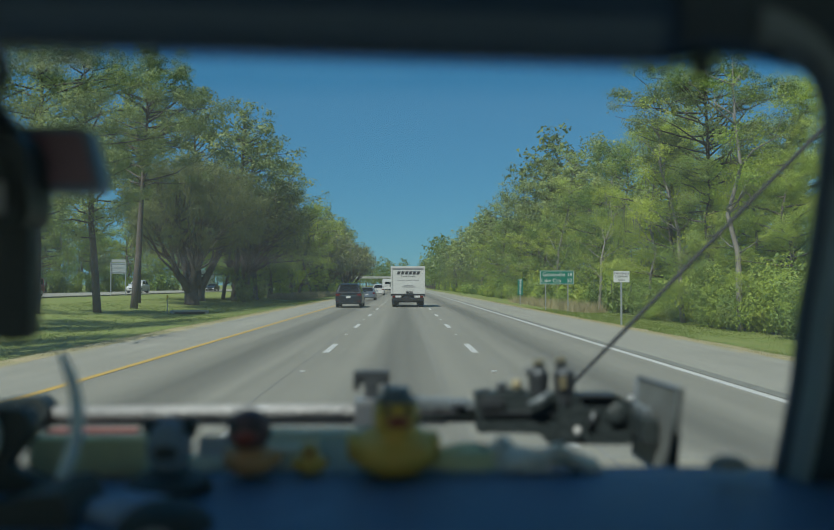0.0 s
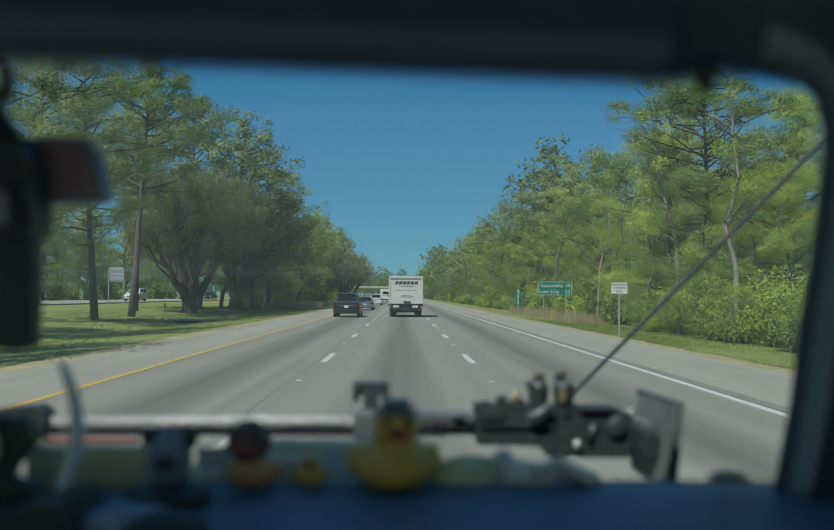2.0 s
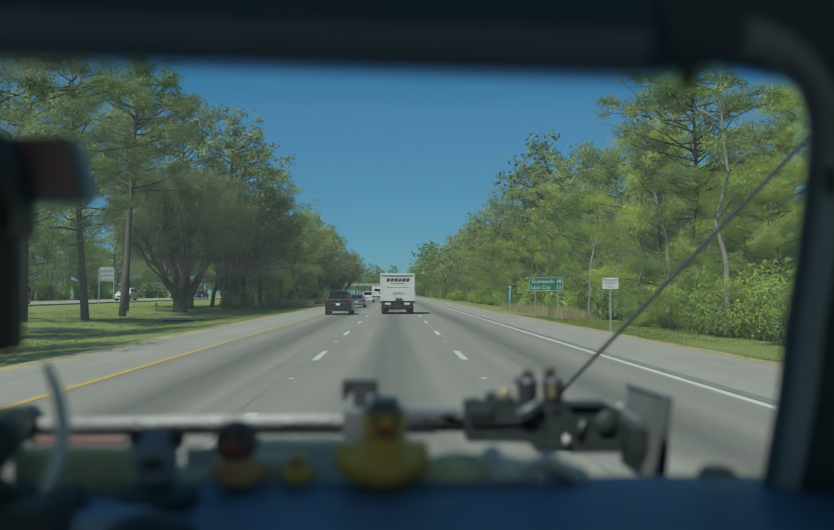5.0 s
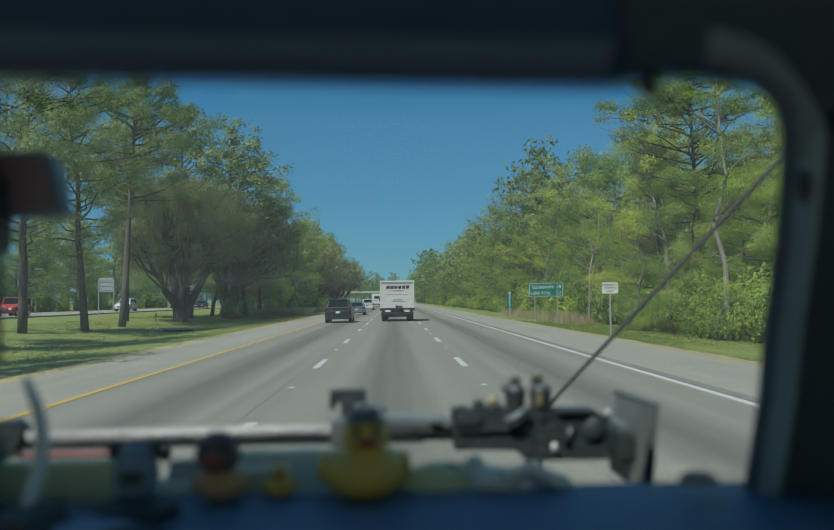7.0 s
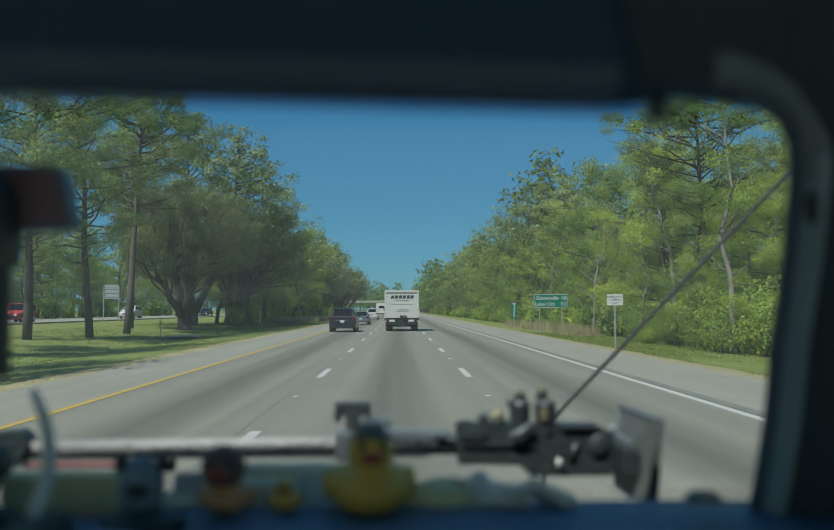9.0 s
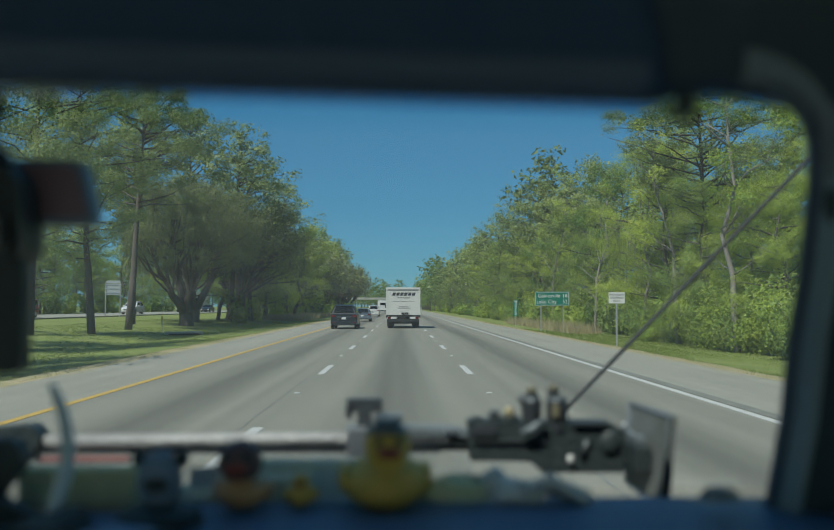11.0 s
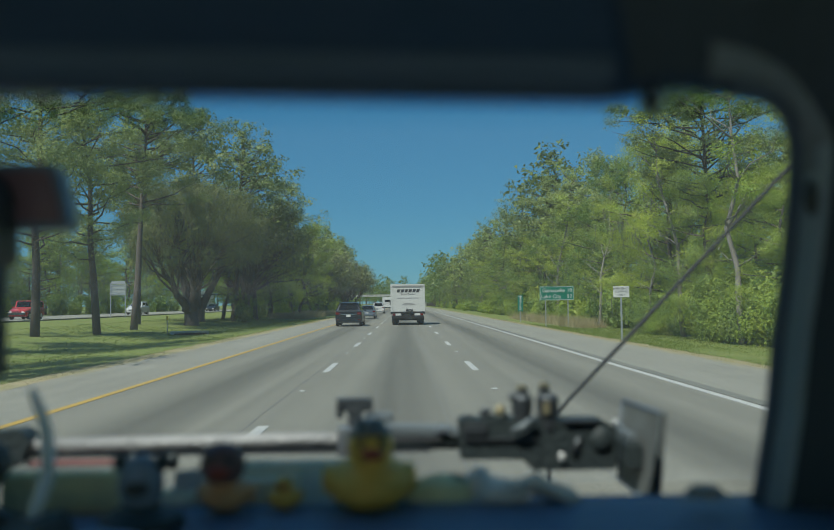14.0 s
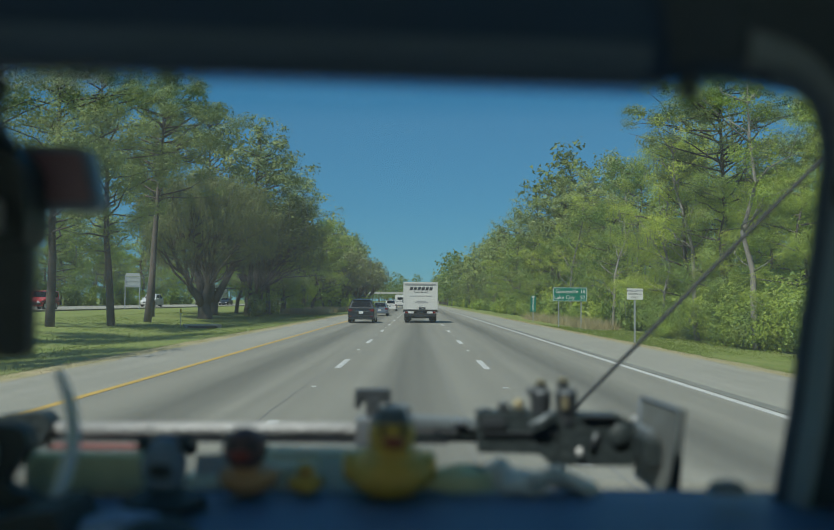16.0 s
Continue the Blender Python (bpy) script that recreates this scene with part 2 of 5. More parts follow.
DARK_INK = mat("dark_ink", (0.02, 0.02, 0.022), 0.5, 0, (0.035, 0.035, 0.037), 8, 0.5)
GREY_INK = mat("grey_ink", (0.22, 0.22, 0.22), 0.5, 0, (0.3, 0.3, 0.3), 8, 0.5)
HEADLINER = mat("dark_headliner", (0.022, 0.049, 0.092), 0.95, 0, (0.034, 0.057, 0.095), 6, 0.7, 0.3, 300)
CABIN_BOUNCE = mat("bounce_cabin_lining", (0.58, 0.59, 0.60), 0.9, 0, (0.50, 0.51, 0.52), 6, 0.7, 0.3, 300)
PILLAR = mat("grey_pillar_trim", (0.24, 0.31, 0.35), 0.6, 0, (0.19, 0.25, 0.28), 9, 0.6, 0.2, 250)
DASH = mat("navy_dash_vinyl", (0.105, 0.19, 0.33), 0.42, 0, (0.075, 0.13, 0.23), 7, 0.7, 0.3, 260)
SEAL = mat("rubber_seal", (0.075, 0.105, 0.145), 0.7, 0, (0.09, 0.12, 0.16), 9, 0.5)
BAR_ALU = mat("brushed_bar", (0.30, 0.30, 0.30), 0.55, 0.35, (0.24, 0.24, 0.24), 60, 0.8, 0.3, 200)
GUNMETAL = mat("gunmetal", (0.09, 0.10, 0.11), 0.42, 0.6, (0.05, 0.055, 0.06), 30, 0.6)
BRASS = mat("brass", (0.46, 0.40, 0.25), 0.45, 0.8, (0.34, 0.29, 0.18), 40, 0.5)
DUCK_YELLOW = mat("duck_yellow_vinyl", (0.68, 0.45, 0.09), 0.5, 0, (0.56, 0.36, 0.07), 25, 0.5)
DUCK_AMBER = mat("duck_amber_vinyl", (0.62, 0.32, 0.14), 0.5, 0, (0.52, 0.33, 0.15), 25, 0.6)
DUCK_BROWN = mat("duck_dark_brown_vinyl", (0.13, 0.085, 0.085), 0.45, 0, (0.13, 0.06, 0.06), 25, 0.6)
BEAK_RED = mat("beak_red_vinyl", (0.30, 0.055, 0.03), 0.4, 0, (0.3, 0.04, 0.02), 25, 0.5)
ARM_GREY = mat("blue_grey_arm", (0.66, 0.73, 0.75), 0.5, 0, (0.54, 0.61, 0.64), 25, 0.6)
# Grey of the tablet face stands in for what the glass reflects
TABLET_GREY = mat("tablet_reflection_grey", (0.13, 0.145, 0.145), 0.55, 0, (0.08, 0.085, 0.08), 30, 0.7)
BLUE_TOY = mat("blue_grey_vinyl", (0.20, 0.26, 0.33), 0.5, 0, (0.11, 0.15, 0.21), 25, 0.6)
KHAKI = mat("khaki_cloth", (0.76, 0.75, 0.46), 0.9, 0, (0.60, 0.60, 0.36), 40, 0.6, 0.4, 300)
GREY_CLOTH = mat("grey_cloth", (0.38, 0.39, 0.39), 0.9, 0, (0.22, 0.23, 0.235), 40, 0.8, 0.4, 300)
SHEEN_BLUE = mat("dash_sheen_blue", (0.36, 0.48, 0.66), 0.9, 0, (0.24, 0.34, 0.50), 40, 0.7, 0.4, 300)
PALE_CYAN = mat("pale_cyan_reflection", (0.62, 0.80, 0.84), 0.35, 0, (0.52, 0.70, 0.75), 20, 0.5)
PINK_TAPE = mat("faded_red_tape", (0.20, 0.075, 0.08), 0.7, 0, (0.26, 0.13, 0.12), 40, 0.7)
SLEEVE = mat("dull_blue_grey_metal", (0.15, 0.175, 0.19), 0.5, 0.2, (0.10, 0.115, 0.125), 30, 0.6)
PHONE_DARK = mat("dark_glossy_glass", (0.02, 0.022, 0.026), 0.08, 0, (0.03, 0.033, 0.04), 30, 0.5)
MIRROR_BROWN = mat("mirror_reflection_brown", (0.26, 0.165, 0.19), 0.35, 0.1, (0.20, 0.13, 0.15), 6, 0.5)
WINDSHIELD = glass_mat("windshield_glass", 0.045)
SHADE_STRIP = glass_mat("blue_shade_strip", 0.05, (0.30, 0.38, 0.50))
RUMBLE = mat("worn_dark_strip", (0.135, 0.135, 0.118), 0.9, 0, (0.19, 0.19, 0.165), 1.5, 0.8, 0.6, 60)
TRUCK_BLACK = mat("black_steel", (0.007, 0.0075, 0.008), 0.6, 0, (0.014, 0.014, 0.014), 6, 0.6)
SUNSHADE = mat("grey_green_cloth", (0.80, 0.76, 0.56), 0.85, 0, (0.86, 0.82, 0.66), 14, 0.8, 0.3, 120)
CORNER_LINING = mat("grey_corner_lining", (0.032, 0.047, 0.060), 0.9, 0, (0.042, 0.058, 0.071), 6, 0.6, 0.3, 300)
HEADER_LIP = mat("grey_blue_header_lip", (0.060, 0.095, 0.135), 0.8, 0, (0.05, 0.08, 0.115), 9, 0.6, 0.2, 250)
PALE_CLOTH = mat("pale_grey_cloth", (0.86, 0.85, 0.81), 0.9, 0, (0.60, 0.60, 0.57), 40, 0.8, 0.4, 300)
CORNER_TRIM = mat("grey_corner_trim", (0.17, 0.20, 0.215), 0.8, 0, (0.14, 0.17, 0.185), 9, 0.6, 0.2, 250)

# ---- shape helpers ----
def mesh_of(name, bm, material, smooth=False):
    me = bpy.data.meshes.new(name)
    bmesh.ops.recalc_face_normals(bm, faces=bm.faces)
    bm.to_mesh(me)
    bm.free()
    if material:
        me.materials.append(material)
    if smooth:
        me.shade_smooth()
    return me


def part(name, bm, material, parent, label="", smooth=False):
    """One mesh object under a thing or under a part."""
    ob = new(name, bm if isinstance(bm, bpy.types.Mesh) else mesh_of(name, bm, material, smooth))
    ob.parent = parent
    return tagged(ob, label) if label else ob


def thing(name, label, category, group="", kind="", at=None):
    return tagged(place(new(name), at or pose(0, 0, 0)), label, category, group, kind)


def place(ob, m):
    ob.matrix_basis = m
    return ob


def solid(name, bm, material, label, category="", group="", kind="", smooth=False):
    """A thing, or a piece of the setting, that is one mesh."""
    return tagged(new(name, mesh_of(name, bm, material, smooth)), label, category, group, kind)


def box(c, s, bevel=0.0, m=None, bm=None, seg=2):
    bm = bm or bmesh.new()
    got = bmesh.ops.create_cube(bm, size=1.0, matrix=(m or Matrix()) @ Matrix.LocRotScale(c, None, s))
    if bevel:
        edges = {e for v in got["verts"] for e in v.link_edges}
        bmesh.ops.bevel(bm, geom=list(edges), offset=bevel, segments=seg, affect="EDGES", profile=0.7)
    return bm


def ball(c, s, bm=None, u=20, v=12, m=None):
    bm = bm or bmesh.new()
    bmesh.ops.create_uvsphere(bm, u_segments=u, v_segments=v, radius=1.0, matrix=(m or Matrix()) @ Matrix.LocRotScale(c, None, s))
    return bm


def tube(points, radii, seg=10, bm=None, caps=True):
    """A round tube along points; radii one number or one a point."""
    bm = bm or bmesh.new()
    pts = [Vector(p) for p in points]
    if not isinstance(radii, (list, tuple)):
        radii = [radii] * len(pts)
    rings, side = [], None
    for i, p in enumerate(pts):
        d = (pts[min(i + 1, len(pts) - 1)] - pts[max(i - 1, 0)]).normalized()
        if side is None:
            side = d.orthogonal().normalized()
        side = (side - d * side.dot(d)).normalized()
        up = d.cross(side)
        rings.append([bm.verts.new(p + (side * math.cos(a) + up * math.sin(a)) * radii[i])
                      for a in (2 * math.pi * k / seg for k in range(seg))])
    for a, b in zip(rings, rings[1:]):
        for k in range(seg):
            bm.faces.new((a[k], a[(k + 1) % seg], b[(k + 1) % seg], b[k]))
    if caps:
        bm.faces.new(rings[0][::-1])
        bm.faces.new(rings[-1])
    return bm


def loft(rings, bm=None, caps=True, closed=True):
    bm = bm or bmesh.new()
    vs = [[bm.verts.new(p) for p in r] for r in rings]
    n = len(vs[0])
    for a, b in zip(vs, vs[1:]):
        for k in range(n if closed else n - 1):
            bm.faces.new((a[k], a[(k + 1) % n], b[(k + 1) % n], b[k]))
    if caps:
        bm.faces.new(vs[0][::-1])
        bm.faces.new(vs[-1])
    return bm


def prism(outline, y0, y1, bm=None):
    """An outline in x and z, drawn out from y0 to y1."""
    return loft([[(x, y0, z) for x, z in outline], [(x, y1, z) for x, z in outline]], bm)


def lettering(text, size, material, parent, m, name="lettering"):
    cu = bpy.data.curves.new(name, "FONT")
    cu.body, cu.size, cu.align_x, cu.align_y, cu.extrude = text, size, "CENTER", "CENTER", 0.002
    tmp = bpy.data.objects.new(name, cu)
    me = bpy.data.meshes.new_from_object(tmp)
    bpy.data.objects.remove(tmp)
    me.materials.append(material)
    ob = part(name, me, None, parent)
    return place(ob, m)


def ground_z(x):
    """Height of the land across the road: crown, ditches, and the far carriageway a little higher."""
    xs = [-400, -75, -50, -33, -26, -15, -9.5, -8.3, 8.6, 10.5, 13, 30, 400]
    zs = [0.6, 0.6, 0.42, 0.40, 0.05, -0.42, -0.14, -0.03, -0.03, -0.22, -0.35, -0.3, -0.3]
    return float(np.interp(x, xs, zs))

# ---- ground, roads ----
def strip(x0, x1, y0, y1, z0, z1):
    """A slab with its top at z1 and its foot at z0."""
    return box(((x0 + x1) / 2, (y0 + y1) / 2, (z0 + z1) / 2), (x1 - x0, y1 - y0, z1 - z0))


def build_ground():
    xs = [-2500, -400, -120, -75, -60, -50, -40, -33, -30, -26, -22, -18, -15, -12, -9.5, -8.3, 8.6, 9.5, 10.5, 12, 13, 16, 22, 30, 120, 400, 2500]
    ys = [-2500, -200, -40, 0] + [10 + 6 * i for i in range(36)] + [240, 300, 400, 520, 700, 1000, 2500]
    bm = bmesh.new()
    grid = []
    for y in ys:
        row = []
        for x in xs:
            z = ground_z(x)
            if -31 < x < -9 or x > 10:
                z += 0.10 * noise.noise((x * 0.15, y * 0.08, 0)) + 0.04 * noise.noise((x * 0.6, y * 0.4, 3))
            row.append(bm.verts.new((x, y, z - 0.02)))
        grid.append(row)
    for a, b in zip(grid, grid[1:]):
        for k in range(len(xs) - 1):
            bm.faces.new((a[k], a[k + 1], b[k + 1], b[k]))
    return solid("ground", bm, GRASS, "green mown grass with straw-coloured patches along the motorway", "ground", kind="structure", smooth=True)


build_ground()
Y0, Y1 = -60.0, 770.0
solid("road", strip(-5.75, 5.55, Y0, Y1, -0.25, 0.0), ASPHALT, "three grey asphalt lanes with darker worn bands", "road", kind="structure")
solid("road_shoulder_left", strip(-8.25, -5.75, Y0, Y1, -0.25, -0.006), SHOULDER, "pale grey asphalt shoulder beside the median grass", "shoulder", kind="structure")
solid("road_shoulder_right", strip(5.55, 8.55, Y0, Y1, -0.25, -0.006), SHOULDER, "pale grey asphalt shoulder below the woods", "shoulder", kind="structure")
solid("far_road", strip(-48.5, -34.5, Y0, Y1, -0.1, 0.52), SHOULDER, "pale far carriageway beyond the grass median", "road", kind="structure")


def verge(name, x0, x1, seed):
    """A ragged band of straw and sand along the pavement's edge."""
    bm, rnd = bmesh.new(), random.Random(seed)
    rows, inner = [], x0 < 0
    for i in range(150):
        y = 8 + i * 1.6
        w0, w1 = (x0 + rnd.uniform(-0.35, 0.2), x1 + rnd.uniform(0.03, 0.30)) if inner else (x0 - rnd.uniform(0.03, 0.30), x1 + rnd.uniform(-0.2, 0.35))
        rows.append([bm.verts.new((x, y, z)) for x, z in ((w0, ground_z(w0) + 0.035 if inner else -0.002), ((w0 + w1) / 2, ground_z((w0 + w1) / 2) + 0.035), (w1, -0.002 if inner else ground_z(w1) + 0.035))])
    for a, b in zip(rows, rows[1:]):
        for k in range(2):
            bm.faces.new((a[k], a[k + 1], b[k + 1], b[k]))
    return solid(name, bm, VERGE, "dry straw and sand along the pavement edge", "verge", kind="structure", smooth=True)


verge("verge_left", -9.25, -8.27, 3)
verge("verge_right", 8.57, 9.4, 4)

# painted lines
solid("edge_line_yellow", strip(-5.72, -5.56, Y0, Y1, -0.05, 0.006), YELLOW_PAINT, "solid yellow line along the left lane", "road line", kind="structure")
solid("edge_line_white", strip(5.36, 5.52, Y0, Y1, -0.05, 0.006), WHITE_PAINT, "solid white line along the right lane", "road line", kind="structure")
solid("rumble_strip", strip(5.58, 5.84, Y0, Y1, -0.05, 0.003), RUMBLE, "dark worn strip beside the white edge line", "road strip", kind="structure")
solid("far_edge_line", strip(-35.9, -35.75, Y0, Y1, 0.4, 0.526), WHITE_PAINT, "white line on the far carriageway", "road line", kind="structure")


def tar_joint(x, seed):
    bm, rnd, pts = bmesh.new(), random.Random(seed), []
    for i in range(240):
        pts.append((x + 0.012 * math.sin(i * 0.31) + rnd.uniform(-0.012, 0.012), 3 + i * 0.75))
    rows = [[bm.verts.new((px - w, py, 0.004)), bm.verts.new((px + w, py, 0.004))] for px, py in pts for w in (rnd.uniform(0.003, 0.014),)]
    for a, b in zip(rows, rows[1:]):
        bm.faces.new((a[0], a[1], b[1], b[0]))
    return solid("pavement_joint", bm, TAR, "dark cracked joint between two lanes", "road joint", kind="structure")


for jx, js in ((-2.17, 1), (1.97, 2), (0.60, 5), (0.71, 8)):
    tar_joint(jx, js)

dash = solid("lane_dash", box((0, 0, 0), (0.16, 3.05, 0.012), 0.003), WHITE_PAINT, "worn white dash between two lanes", "road line", "lane dashes", "structure")
stud = thing("road_stud", "white square road reflector stuck between lanes", "road reflector", "road reflectors")
part("body", box((0, 0, 0.009), (0.11, 0.10, 0.018), 0.005), WHITE_PAINT, stud)
part("lens", box((0, -0.048, 0.012), (0.08, 0.012, 0.010), 0.002), LAMP_CLEAR, stud)
PERIOD = 12.19
first = True
for lx in (-1.95, 1.73):
    for i in range(26):
        m = pose(lx, 10.2 + PERIOD * i, 0.003)
        copy_thing(dash, m) if not first else place(dash, m)
        if i < 9:
            s = pose(lx - 0.02, 10.2 + PERIOD * (i + 0.5), 0.0)
            copy_thing(stud, s) if not first else place(stud, s)
        first = False


def blades(name, areas, seed, material, label, height):
    """Tufts of grass: three-cornered blades scattered over areas (x0, x1, y0, y1, tufts)."""
    rng = np.random.default_rng(seed)
    verts = []
    for x0, x1, y0, y1, count in areas:
        u = rng.random(count) ** 1.7
        cx, cy = rng.uniform(x0, x1, count), y0 + (y1 - y0) * u
        cz = np.array([ground_z(v) for v in cx])
        for k in range(4):
            a, h = rng.uniform(0, 6.283, count), height * rng.uniform(0.4, 1.3, count)
            w, lean = 0.006 + 0.00018 * cy, rng.uniform(-0.5, 0.5, (count, 2)) * height
            bx, by = cx + rng.normal(0, 0.06, count), cy + rng.normal(0, 0.06, count)
            p = np.empty((count, 3, 3))
            p[:, 0] = np.stack([bx - np.cos(a) * w, by - np.sin(a) * w, cz - 0.02], 1)
            p[:, 1] = np.stack([bx + np.cos(a) * w, by + np.sin(a) * w, cz - 0.02], 1)
            p[:, 2] = np.stack([bx + lean[:, 0], by + lean[:, 1], cz + h], 1)
            verts.append(p.reshape(-1, 3))
    return stuff_mesh(name, np.concatenate(verts), material, label)


def triangles(name, verts, material, corners=3):
    """A mesh of loose triangles or quads from an array of corners."""
    me = bpy.data.meshes.new(name)
    n = len(verts)
    me.vertices.add(n), me.loops.add(n), me.polygons.add(n // corners)
    me.vertices.foreach_set("co", np.ascontiguousarray(verts, np.float32).ravel())
    me.loops.foreach_set("vertex_index", np.arange(n, dtype=np.int32))
    me.polygons.foreach_set("loop_start", np.arange(0, n, corners, dtype=np.int32))
    me.update(calc_edges=True)
    me.materials.append(material)
    return me


def stuff_mesh(name, verts, material, label, category="grass"):
    return tagged(new(name, triangles(name, verts, material)), label, category, kind="stuff")


blades("grass_tufts", [(-28, -8.7, 16, 110, 16000), (8.9, 15.0, 18, 70, 9000)], 11, BLADES,
       "short green grass blades with straw among them", 0.045)
blades("straw_tufts", [(-9.6, -8.3, 14, 110, 3500), (8.6, 9.4, 16, 90, 2500)], 12, DRY, "dry straw tufts along the pavement edge", 0.065)
blades("dry_reeds", [(-19, -13, 118, 170, 2600), (12.2, 14.8, 62, 100, 900)], 13, DRY, "tall dry reeds in the grass", 0.8)

# ---- trees ----
def leaves_at(centres, radii, count, size, rng, flat=0.8):
    """Leaf corners on the shells of clumps; each leaf lies roughly along its clump's skin, so clumps catch light on top."""
    w = radii ** 2
    k = rng.choice(len(centres), count, p=w / w.sum())
    d = rng.normal(size=(count, 3)) + np.array([0, 0, 0.3])
    d /= np.linalg.norm(d, axis=1)[:, None]
    phase = rng.uniform(0, 6.283, (len(centres), 3))[k]
    lumpy = 1 + 0.22 * np.sin(d * 5.3 + phase).sum(1)
    r = (1 - 0.55 * rng.random(count) ** 1.8) * lumpy
    c = centres[k] + d * (radii[k] * r)[:, None] * np.array([1, 1, flat])
    c += rng.normal(0, size * 0.5, (count, 3))
    out = centres[k] - centres.mean(0)
    out /= np.linalg.norm(out, axis=1)[:, None] + 0.1
    n = d * 0.9 + out * 0.45 + np.array([0, 0, 0.25]) + rng.normal(0, 0.42, (count, 3))
    n /= np.linalg.norm(n, axis=1)[:, None]
    a = np.cross(n, rng.normal(size=(count, 3)))
    a /= np.linalg.norm(a, axis=1)[:, None]
    b = np.cross(n, a)
    s = size * rng.uniform(0.6, 1.35, count)[:, None]
    p = np.stack([c - a * s * 0.6 - b * s * 0.35, c - a * s * 0.3 + b * s * 0.45, c + a * s * 0.75], 1)
    return p.reshape(-1, 3)


def wood(stems, seg):
    bm = bmesh.new()
    for pts, radii in stems:
        tube(pts, radii, seg, bm)
    return bm


def bent(start, end, bends, rng, wobble):
    a, b = Vector(start), Vector(end)
    out = []
    for i in range(bends + 1):
        f = i / bends
        w = wobble * math.sin(math.pi * f)
        out.append(a.lerp(b, f) + Vector((rng.normal(0, w), rng.normal(0, w), rng.normal(0, w * 0.4))))
    return out


def along(points, f):
    """The place at the fraction f of a bent line."""
    i = min(len(points) - 2, int(f * (len(points) - 1)))
    return points[i].lerp(points[i + 1], f * (len(points) - 1) - i)


